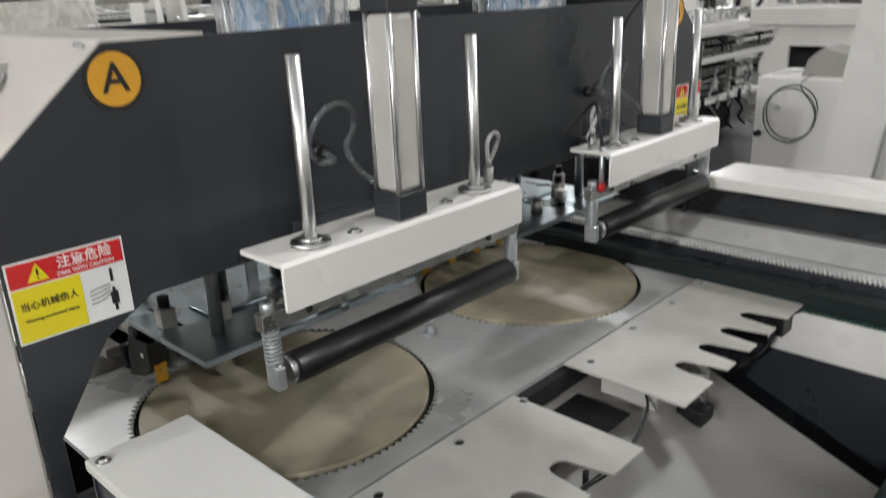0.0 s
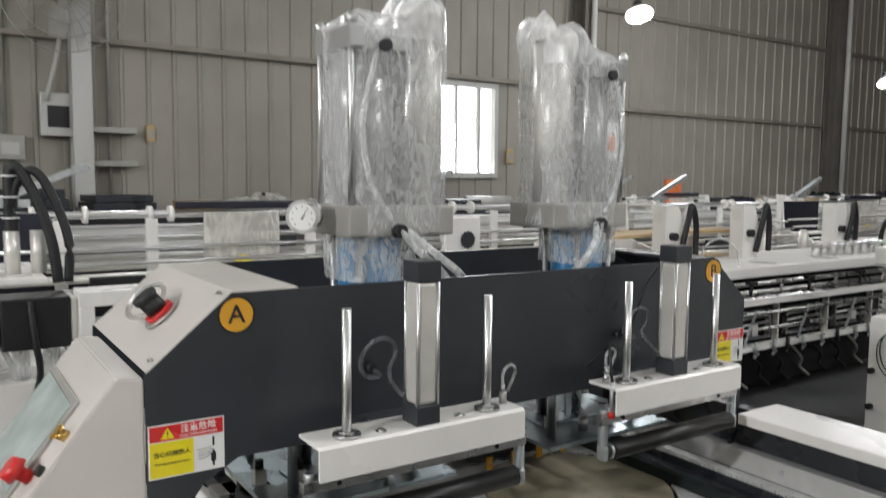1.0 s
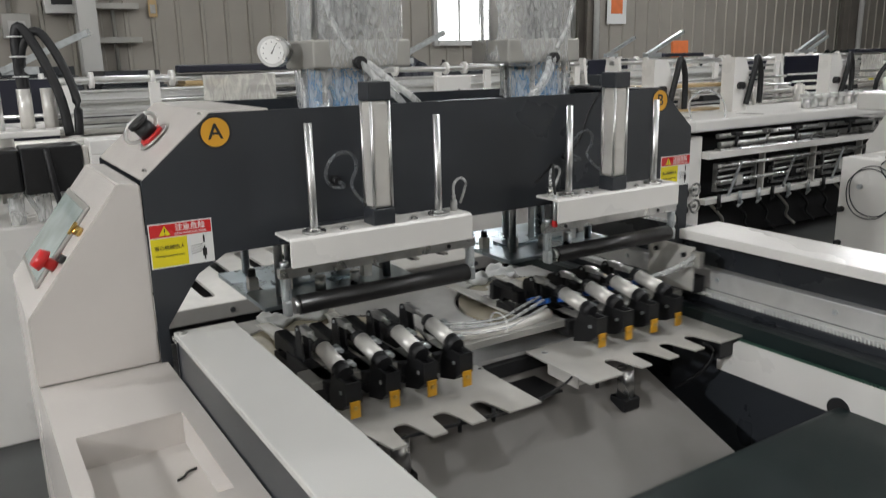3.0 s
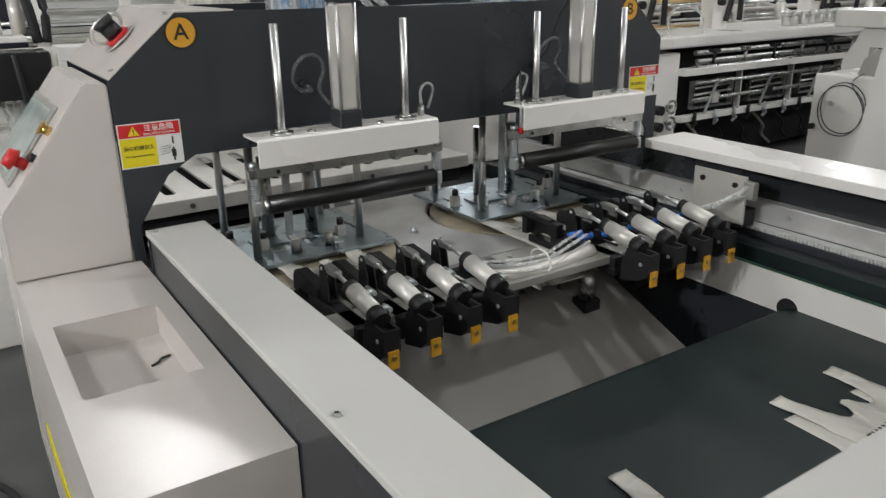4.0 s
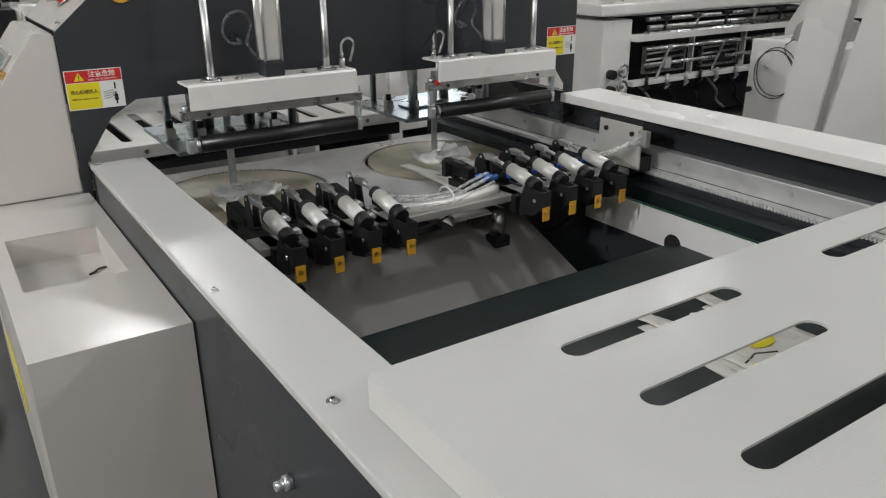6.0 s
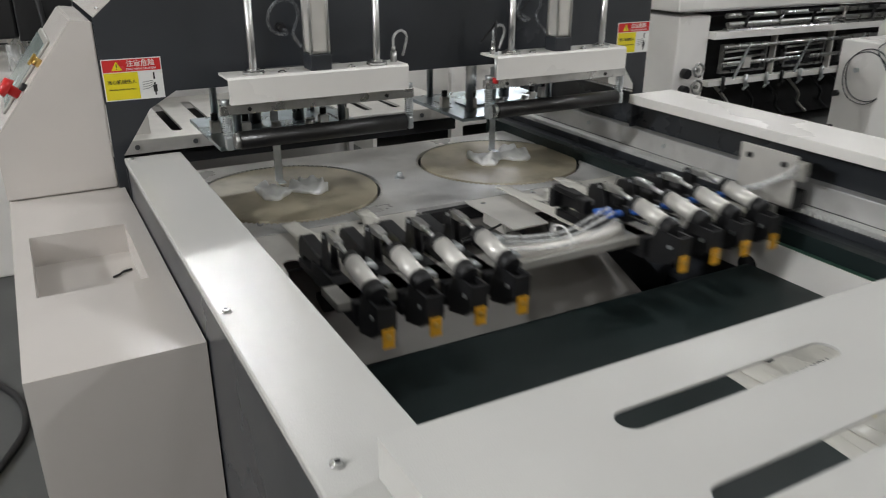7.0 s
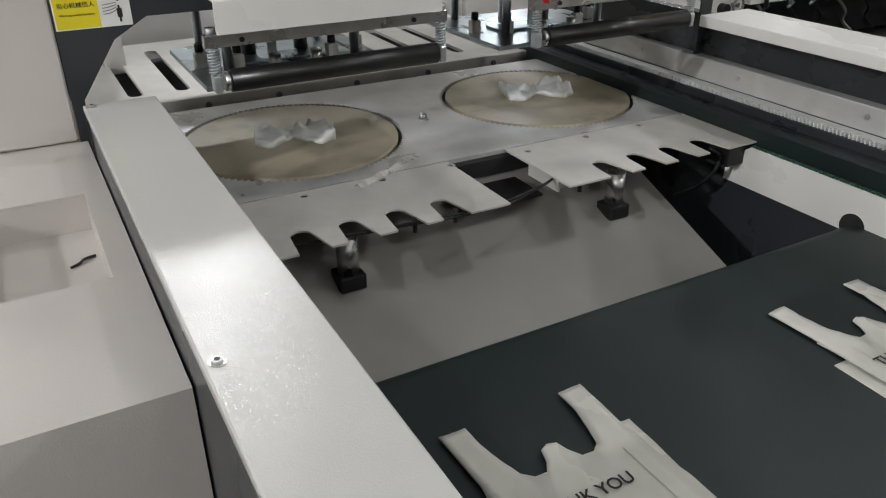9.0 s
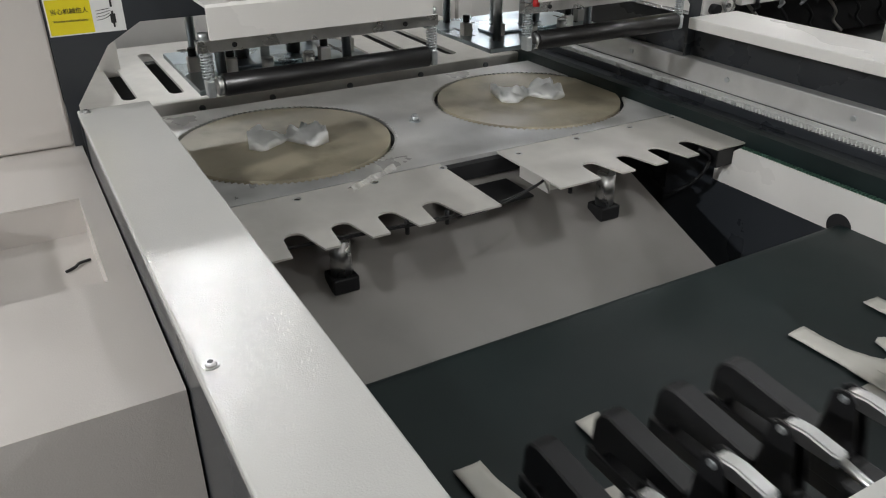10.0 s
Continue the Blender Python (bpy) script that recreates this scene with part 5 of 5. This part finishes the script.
# long white beam, motor and hoses behind the control cabinet
lb = thing("crossbeam", "long cream crossbeam with posts behind the bridge", "beam", pose(-2.45, 0, 0))
bm = B(); bx(bm, -0.07, 0.07, 0.37, 1.6, 1.20, 1.255, 0.004); part("beam", bm, M_WHITE_LIFTED, lb)
bm = B(); bx(bm, -0.07, 0.07, 0.37, 0.42, 0.0, 1.199, 0.004); part("post", bm, M_WHITE_LIFTED, lb)
bm = B(); bx(bm, -0.05, 0.05, 0.50, 0.58, 0.6, 1.199, 0.004); part("bracket", bm, M_ALU, lb)
mo = thing("drive_motor", "black drive motor with pale gearbox flange", "motor", pose(-2.5, 0, 0))
bm = B(); bx(bm, -0.075, 0.075, -0.02, 0.13, 1.07, 1.235, 0.012); bx(bm, -0.085, 0.085, 0.13, 0.345, 1.06, 1.24, 0.006); part("motor_body", bm, M_BLACK, mo)
bm = B(); bx(bm, -0.08, 0.08, 0.345, 0.37, 1.07, 1.235, 0.01); part("flange", bm, M_ALU, mo)
bm = B(); tube(bm, [(0.08, 0.22, 1.23), (0.1, 0.23, 1.1), (0.09, 0.24, 0.95), (0.05, 0.17, 0.75)], 0.012); part("motor_cable", bm, M_BLACK, mo)
fb = thing("feed_frame", "cream feed machine body behind the control cabinet", "machine", pose(-2.75, 0, 0))
bm = B(); bx(bm, -0.4, 0.2, -0.9, 0.36, 0.0, 0.92, 0.01); part("body", bm, M_WHITE_LIFTED, fb)
bm = B(); bx(bm, -0.5, 0.12, -0.9, 0.30, 1.262, 1.285, 0.004); part("top_shelf", bm, M_WHITE_LIFTED, fb)
bm = B(); bx(bm, -0.1, 0.1, -0.55, -0.06, 0.98, 1.24, 0.012); part("end_box", bm, M_WHITE_LIFTED, fb)
for yy in (0.20, 0.29):
    bm = B(); cy(bm, (-0.05, yy, 1.285), (-0.05, yy, 1.45), 0.028, 18); part("hose_socket", bm, M_ALU, fb)
for a, r in ((0.0, 0.02), (0.06, 0.018)):
    bm = B(); tube(bm, [(-0.05, 0.20 + a * 0.2, 1.43), (-0.05, 0.195 + a * 0.3, 1.6), (-0.04, 0.215 + a, 1.70 - a * 0.3), (-0.02, 0.275 + a, 1.6), (0.0, 0.33 + a, 1.42), (0.0, 0.35 + a * 0.6, 1.25)], r, 12); part("black_hose", bm, M_BLACK, fb, "black wrapped hose")
for zz in (1.5, 1.58, 1.66):
    bm = B(); tube(bm, [(-0.05 + 0.03 * math.cos(a), 0.20 + 0.03 * math.sin(a), zz) for a in [2 * math.pi * k / 8 for k in range(8)]], 0.003, 5, True); part("cable_tie", bm, M_WHTPRINT, fb)
bm = B(); cy(bm, (0.0, 0.1, 1.285), (0.0, 0.1, 1.5), 0.012, 12); part("rod", bm, M_CHROME, fb)
for yy in (0.1, 0.2, 0.3):
    bm = B(); cy(bm, (0.15, yy, 0.92), (0.15, yy, 1.03), 0.03, 14); tube(bm, [(0.15, yy, 1.03), (0.2, yy + 0.03, 1.06), (0.2, yy + 0.06, 1.0), (0.12, yy + 0.08, 0.95)], 0.01, 8); part("air_filter", bm, M_TUBE, fb)


# ---- background: neighbouring machine beside the right frame ----
nm = thing("neighbour_machine", "neighbouring cream machine with open roller frame and knobs", "machine", pose(-2.8, 0, 0))
bm = B(); bx(bm, -0.7, 0.0, 4.17, 4.47, 0.0, 0.95, 0.012); part("end_cabinet", bm, M_WHITE_LIFTED, nm)
bm = B(); bx(bm, -0.7, 0.05, 4.1, 7.6, 0.985, 1.07, 0.016); part("top_beam", bm, M_WHITE_LIFTED, nm)
for xx, zz, r in ((0.02, 0.94, 0.018), (0.04, 0.88, 0.02), (0.02, 0.82, 0.035), (0.03, 0.72, 0.014), (0.02, 0.6, 0.014)):
    bm = B(); cy(bm, (xx, 4.6, zz), (xx, 7.3, zz), r, 14); part("roller", bm, M_STEEL, nm)
bm = B(); bx(bm, -0.03, 0.05, 4.47, 7.3, 0.45, 0.49, 0.004); part("lower_beam", bm, M_WHITE_LIFTED, nm)
bm = B(); bx(bm, -0.03, 0.06, 4.47, 7.3, 0.785, 0.835, 0.004); part("middle_beam", bm, M_WHITE_LIFTED, nm)
rng = random.Random(12)
for k in range(4):
    yy = 4.62 + k * 0.66
    bm = B()
    for y0, y1, z0, z1 in ((0, 0.46, 0.72, 0.735), (0, 0.46, 0.53, 0.545), (0, 0.014, 0.545, 0.72), (0.446, 0.46, 0.545, 0.72)):
        bx(bm, -0.02, 0.02, yy + y0, yy + y1, z0, z1)
    part("web_guide_frame", bm, M_STEEL, nm, "steel web guide frame")
    for dz in (0.58, 0.63, 0.68):
        bm = B(); cy(bm, (0.0, yy + 0.014, dz), (0.0, yy + 0.446, dz + 0.01), 0.009, 10); part("guide_rod", bm, M_CHROME, nm)
    bm = B(); bx(bm, -0.008, 0.008, -0.15, 0.15, -0.008, 0.008, 0.002, Matrix.Translation((0.04, yy + 0.18, 0.61)) @ Euler((radians(62), 0, 0)).to_matrix().to_4x4()); part("tension_arm", bm, M_ZINC, nm)
    bm = B(); bx(bm, 0.01, 0.045, yy + 0.2, yy + 0.27, 0.56, 0.64, 0.005); part("sensor_box", bm, M_BLACK if k % 2 else M_ALU, nm)
    bm = B(); bx(bm, -0.02, 0.03, yy + 0.53, yy + 0.545, 0.49, 0.785, 0.002); part("strut", bm, M_ALU, nm)
for k in range(12):
    yy = 4.6 + k * 0.22 + rng.uniform(-0.05, 0.05)
    bm = B(); cy(bm, (0.07, yy, 0.43), (0.07, yy, 0.52), 0.014, 10); cy(bm, (0.07, yy - 0.02, 0.41), (0.07, yy + 0.03, 0.44), 0.01, 8); part("valve", bm, M_ZINC if k % 3 else M_BLACK, nm)
for k in range(7):
    yy = 4.75 + k * 0.36
    bm = B(); cy(bm, (0.06, yy, 0.86), (0.06, yy + 0.03, 0.95), 0.012, 10); bx(bm, 0.03, 0.08, yy - 0.02, yy + 0.06, 0.94, 0.965, 0.003); part("clamp", bm, M_STEEL if k % 2 else M_BLACK, nm)
# Near-black box stands in for the shade inside the open frame.
bm = B(); bx(bm, -0.6, -0.3, 4.6, 7.3, 0.05, 0.9); part("dark_and_shade_fill", bm, M_DARK, nm)
for k in range(9):
    yy = 4.7 + 0.27 * k
    bm = B(); tube(bm, [(-0.1, yy, 0.42), (-0.05, yy + 0.1, 0.3), (-0.12, yy + 0.2, 0.2), (-0.1, yy + 0.3, 0.12)], 0.012, 8); part("hose", bm, M_BLACK if k % 3 else M_PIPE, nm)
for zz in (0.56, 0.44):
    bm = B(); cy(bm, (0.0, 4.26, zz), (0.05, 4.26, zz), 0.035, 16); part("knob", bm, M_BLACK, nm)
    bm = B(); tube(bm, [(0.05, 4.36 + 0.045 * math.cos(a), zz + 0.02 + 0.045 * math.sin(a)) for a in [2 * math.pi * k / 10 for k in range(10)]], 0.009, 6, True); cy(bm, (0.0, 4.36, zz + 0.02), (0.05, 4.36, zz + 0.02), 0.015, 10); part("hand_wheel", bm, M_STEEL, nm)
bm = B(); tube(bm, [(-0.1, 4.45, 1.07), (-0.08, 4.4, 1.2), (-0.06, 4.55, 1.27), (-0.04, 4.72, 1.18), (-0.02, 4.72, 1.0)], 0.008); part("clear_tube", bm, M_TUBE, nm)
for k in range(9):
    bm = B(); cy(bm, (-0.15, 5.9 + 0.12 * k, 1.07), (-0.15, 5.9 + 0.12 * k, 1.15), 0.035, 12); cy(bm, (-0.15, 5.9 + 0.12 * k, 1.15), (-0.15, 5.9 + 0.12 * k, 1.18), 0.05, 12); part("adjuster", bm, M_CHROME, nm)
for yy in (4.4, 5.3, 6.6):
    tw = thing("print_tower", "tall white print head with black hoses on the neighbouring machine", "print head", pose(-3.2, yy, 1.07), "print heads")
    bm = B(); prism(bm, [(-0.09, 0), (0.09, 0), (0.09, 0.32), (0.04, 0.42), (-0.09, 0.42)], "x", -0.06, 0.06); part("body", bm, M_WHITE_LIFTED, tw)
    bm = B(); tube(bm, [(0.08, 0.05, 0.05), (0.1, 0.1, 0.3), (0.08, 0.16, 0.42), (0.06, 0.24, 0.3), (0.05, 0.26, 0.05)], 0.022, 10); part("hose", bm, M_BLACK, tw)
    bm = B(); cy(bm, (0.06, -0.02, 0.2), (0.1, -0.02, 0.2), 0.03, 14); part("knob", bm, M_BLACK, tw)
for (xx, yy, a, w) in ((-3.35, 3.95, 10, 0.9), (-3.5, 4.9, -4, 1.1)):
    pb = thing("plywood_board", "pale plywood board lying on the machine frame", "board", pose(xx, yy, 1.26, 0, 0, a))
    bm = B(); bx(bm, -0.12, 0.12, -w / 2, w / 2, 0, 0.025, 0.003); part("board", bm, M_WOOD, pb)
    bm = B(); bx(bm, -0.1, 0.1, -w / 2, w / 2, -0.2, -0.18, 0.003); part("lower_board", bm, M_WOOD, pb)
    bm = B(); bx(bm, -0.02, 0.02, -0.2, -0.14, -0.2, 0.02); part("prop", bm, M_PIPE, pb)

# coil cabinet, knob panel, raised cover
cc = thing("coil_cabinet", "cream cabinet with a coil of grey cable on its door", "cabinet", pose(-1.74, 4.44, 0))
bm = B(); bx(bm, 0, 0.62, 0, 0.5, 0, 0.905, 0.008); part("body", bm, M_WHITE_LIFTED, cc)
bm = B(); tube(bm, [(0.20 + (0.145 - 0.0006 * k) * math.cos(a) + 0.012 * math.sin(a * 0.5), -0.012 - 0.004 * (k % 3), 0.73 + 0.145 * math.sin(a) - 0.012 * k / 8) for k, a in enumerate([2 * math.pi * i / 12 for i in range(26)])] + [(0.24, -0.01, 0.87), (0.30, -0.008, 0.93)], 0.0032, 6); part("cable_coil", bm, M_GREY, cc)
for dx, zz in ((0.03, 0.59), (0.03, 0.38)):
    bm = B(); cy(bm, (dx, 0, zz), (dx, -0.03, zz), 0.018, 14); part("lock", bm, M_BLACK, cc)
bm = B(); cy(bm, (0.13, 0, 0.74), (0.13, -0.02, 0.74), 0.014, 12); part("hook", bm, M_ZINC, cc)
bm = B(); prism(bm, [(0.2, 0.905), (0.46, 0.905), (0.46, 1.02), (0.3, 1.06), (0.23, 1.0)], "y", 0.1, 0.4); part("top_cover", bm, M_PIPE, cc)
kp = thing("knob_panel", "cream machine side plate with round knobs and window", "machine", pose(-2.05, 5.3, 0))
bm = B(); holed(bm, [(0, 0), (1.0, 0), (1.0, 1.12), (0.1, 1.12), (-0.02, 0.9)], [[(0.16, 0.28), (0.36, 0.28), (0.36, 0.66), (0.16, 0.66)], [(0.16, 0.8), (0.75, 0.8), (0.75, 1.0), (0.16, 1.0)]], "y", -0.02, 0.02); part("side_plate", bm, M_WHITE_LIFTED, kp)
bm = B(); bx(bm, -0.1, 1.1, -0.05, 0.4, 1.125, 1.24, 0.01); part("top_beam", bm, M_WHITE_LIFTED, kp)
# Near-black sheet behind the openings puts the inner shade into colour.
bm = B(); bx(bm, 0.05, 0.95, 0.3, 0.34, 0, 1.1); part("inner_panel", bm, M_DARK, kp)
for zz in (0.52, 0.65, 0.78):
    bm = B(); cy(bm, (0.06, -0.02, zz), (0.06, -0.06, zz), 0.035, 16); part("knob", bm, M_BLACK, kp)
    bm = B(); cy(bm, (-0.03, -0.02, zz), (-0.03, -0.045, zz), 0.04, 16); part("dial", bm, M_STEEL, kp)

br = thing("slanted_post", "wide cream slanted brace beside the machine", "brace")
bm = B()
prism(bm, [(-1.30, 0.0), (-1.06, 0.0), (-0.79, 2.3), (-1.03, 2.3)], "y", 4.06, 4.14)
bmesh.ops.bevel(bm, geom=list(bm.edges), offset=0.006, segments=2, affect="EDGES")
part("post", bm, M_WHITE_LIFTED, br)
rc = thing("raised_cover", "cream slotted cover sheet standing beside the machine", "cover", pose(0, 4.0, 0))
bm = B()
holed(bm, [(-0.98, 0.0), (1.8, 0.0), (1.8, 2.2), (-0.62, 2.2)], [[(p[1] - 0.2, p[0]) for p in slot(zz, 0.0, 0.75, 0.045)] for zz in (0.98, 1.09, 1.20, 1.31)], "y", -0.03, -0.026)
part("sheet", bm, M_WHITE_LIFTED, rc)
bm = B(); bx(bm, -0.8, 1.7, 0.2, 0.22, 0, 2.1); part("inner_wall", bm, M_PIPE, rc)


# ---- small things on the machine ----
# sheet offcut strip left on the finger plate
of = thing("film_strip", "thin translucent film strip lying on the finger plate", "offcut", pose(-0.93, 1.01, TZ + 0.003, 0, 0, 32))
bm = B()
n = 14
rowa = [bm.verts.new((0.0 + 0.004 * math.sin(k * 1.3), -0.09 + 0.18 * k / n, 0.001)) for k in range(n + 1)]
rowb = [bm.verts.new((0.012 + 0.006 * math.sin(k * 0.9), -0.09 + 0.18 * k / n, 0.012 + 0.003 * math.sin(k))) for k in range(n + 1)]
rowc = [bm.verts.new((0.024, -0.09 + 0.18 * k / n, 0.001)) for k in range(n + 1)]
for k in range(n):
    bm.faces.new((rowa[k], rowa[k + 1], rowb[k + 1], rowb[k]))
    bm.faces.new((rowb[k], rowb[k + 1], rowc[k + 1], rowc[k]))
part("film", bm, M_THINBAG, of)

# cable chain bracket and sensor on the far hold-down unit
sn = thing("reed_sensor", "small sensor with red tip hanging from the hold-down bar", "sensor", pose(-0.9, 1.472, 1.02))
bm = B(); cy(bm, (0, 0, 0), (0, 0, 0.1), 0.006, 10); part("body", bm, M_ZINC, sn)
bm = B(); cy(bm, (0, 0, 0.0), (0, 0, 0.018), 0.0095, 12); part("red_tip", bm, M_RED, sn)
bm = B(); tube(bm, [(0, 0, 0.1), (-0.01, 0.0, 0.16), (-0.03, 0.015, 0.19), (-0.06, 0.02, 0.17), (-0.1, 0.0, 0.12)], 0.004); part("cable", bm, M_BLACK, sn)

# cable from panel to the far cylinder
pc = thing("panel_cable", "thin black cable from the panel to the air cylinder", "cable")
bm = B(); tube(bm, [(-1.056, 1.64, 1.21), (-1.03, 1.64, 1.225), (-1.0, 1.66, 1.27), (-0.98, 1.68, 1.36), (-0.95, 1.70, 1.42)], 0.004); part("cable", bm, M_BLACK, pc)
bm = B(); cy(bm, (-1.055, 1.64, 1.21), (-1.035, 1.64, 1.21), 0.012, 12); part("gland", bm, M_BLACK, pc)
pg = thing("panel_gland", "black cable gland on the charcoal panel", "cable gland")
bm = B(); cy(bm, (-1.055, 0.806, 1.215), (-1.028, 0.806, 1.215), 0.012, 12); cy(bm, (-1.055, 0.806, 1.215), (-1.05, 0.806, 1.215), 0.017, 6); part("gland", bm, M_BLACK, pg)

# machine floor cable, side bolts
fc = thing("floor_cable", "black cable lying on the concrete floor", "cable")
bm = B(); tube(bm, [(-1.9, -0.5, 0.012), (-1.5, -0.15, 0.012), (-1.2, -0.08, 0.012), (-0.9, -0.2, 0.012), (-0.5, -0.35, 0.012)], 0.012); part("cable", bm, M_BLACK, fc)

# long-handled hose loop on the neighbouring machine
hl = thing("hose_loop", "black hose loop on the neighbouring machine", "hose")
bm = B(); tube(bm, [(-2.95, 6.9, 1.05), (-2.9, 6.85, 1.3), (-2.85, 7.05, 1.48), (-2.85, 7.3, 1.42), (-2.9, 7.3, 1.2), (-2.95, 7.1, 1.05)], 0.02, 10); part("hose", bm, M_BLACK, hl)

# yellow safety strip at the cabinet foot
ys = thing("hazard_strip", "yellow hazard strip on the cabinet side", "strip")
bm = B(); bx(bm, -1.0, -0.62, 0.012, 0.0155, 0.36, 0.43, 0.0005); part("strip", bm, M_YELPRINT, ys)

# yellow bottle and tools on the wall bench
for yy, zz, mt, lab in ((6.75, 1.28, M_YELLOW, "small yellow oil can on the bench"), (2.75, 1.28, M_PIPE, "small grey spray can on the bench"), (4.9, 1.28, M_BLACK, "small black bottle on the bench")):
    oc = thing("oil_can", lab, "can", pose(-6.95, yy, zz))
    bm = B(); cy(bm, (0, 0, 0), (0, 0, 0.16), 0.055, 18); cy(bm, (0, 0, 0.16), (0, 0, 0.2), 0.05, 18, 0.018); part("can", bm, mt, oc)
    bm = B(); cy(bm, (0, 0, 0.2), (0, 0, 0.235), 0.018, 12); part("cap", bm, M_BLACK, oc)


def motions():
    """All that moves, from the clip's start to its end."""
    tab = [(0, -1.55), (2.05, -1.55), (2.2, -1.50), (2.5, -1.26), (2.7, -1.08), (3.1, -0.66), (3.5, -0.42), (3.8, -0.388), (6.6, -0.388), (6.8, -0.30), (7.0, -0.08), (7.5, 0.252), (8.0, 0.595), (8.3, 0.79), (8.5, 0.94), (8.7, 1.08), (8.9, 1.15), (9.3, 1.15), (9.6, 1.05), (9.9, 0.815), (10.0, 0.742)]
    walk(gc, [(t, pose(x, 0, 0)) for t, x in tab])
    for p, yc in zip(presses, (0.895, 1.79)):
        walk(p, [(t, pose(-1.40, yc, z)) for t, z in ((0, 0.825), (3.0, 0.825), (3.45, 0.632), (5.3, 0.632), (5.9, 0.825), (10, 0.825))])
    for s, yc in zip(stems, (0.868, 1.78)):
        walk(s, [(t, pose(-1.40, yc, z)) for t, z in ((0, 0.84), (3.0, 0.84), (3.45, 0.66), (5.3, 0.66), (5.9, 0.642), (8.05, 0.642), (8.3, 0.84), (10, 0.84))])
    walk(sh, [(t, pose(x, 0, 0)) for t, x in ((0, -1.855), (2.6, -1.855), (3.5, -2.2), (5.2, -2.2), (6.4, -2.31), (8.05, -2.31), (8.2, -2.1), (8.45, -1.855), (10, -1.855))])
    for g, yc in zip(bags, BY):
        rows = [(t, pose(x - 0.885, yc, 0.630)) for t, x in tab if t < 7.6]
        rows += [(7.75, pose(-0.44, yc, 0.60)), (8.0, pose(-0.19, yc - 0.03, 0.53, 0, -13, 0)), (8.2, pose(-0.125, yc - 0.04, 0.515, 0, -8, 0)), (8.36, pose(-0.085, yc - 0.045, 0.508)), (8.5, pose(-0.064, yc - 0.046, 0.508)), (9.35, pose(-0.062, yc - 0.047, 0.508)), (9.7, pose(-0.02, yc - 0.05, 0.508)), (10, pose(0.026, yc - 0.052, 0.508))]
        walk(g, rows)
    for g, (x, y, z, a) in zip(old_bags, OLD):
        walk(g, [(t, pose(x + dx, y, z, 0, 0, a)) for t, dx in ((0, 0), (9.35, 0), (9.7, 0.04), (10, 0.086))])
    walk(of, [(t, pose(x, y, z, 0, 0, 26)) for t, x, y, z in ((0, -2.3, 0.98, 0.634), (8.15, -2.3, 0.98, 0.634), (8.28, -1.95, 0.98, 0.636), (8.42, -0.93, 0.975, TZ + 0.003), (10, -0.93, 0.975, TZ + 0.003))])
    for w, (x, y) in zip(wastes, ((-1.33, 0.885), (-1.345, 1.778))):
        walk(w, [(t, pose(x + dx, y, z, 0, 0, a)) for t, dx, z, a in ((0, -1.16, TZ, 0), (2.05, -1.16, TZ, 0), (2.5, -0.87, TZ, 0), (3.1, -0.27, TZ, 0), (3.8, 0, TZ, 0), (8.15, 0, TZ, 0), (8.35, -0.01, TZ, -14), (10, -0.01, TZ, -14))])


motions()
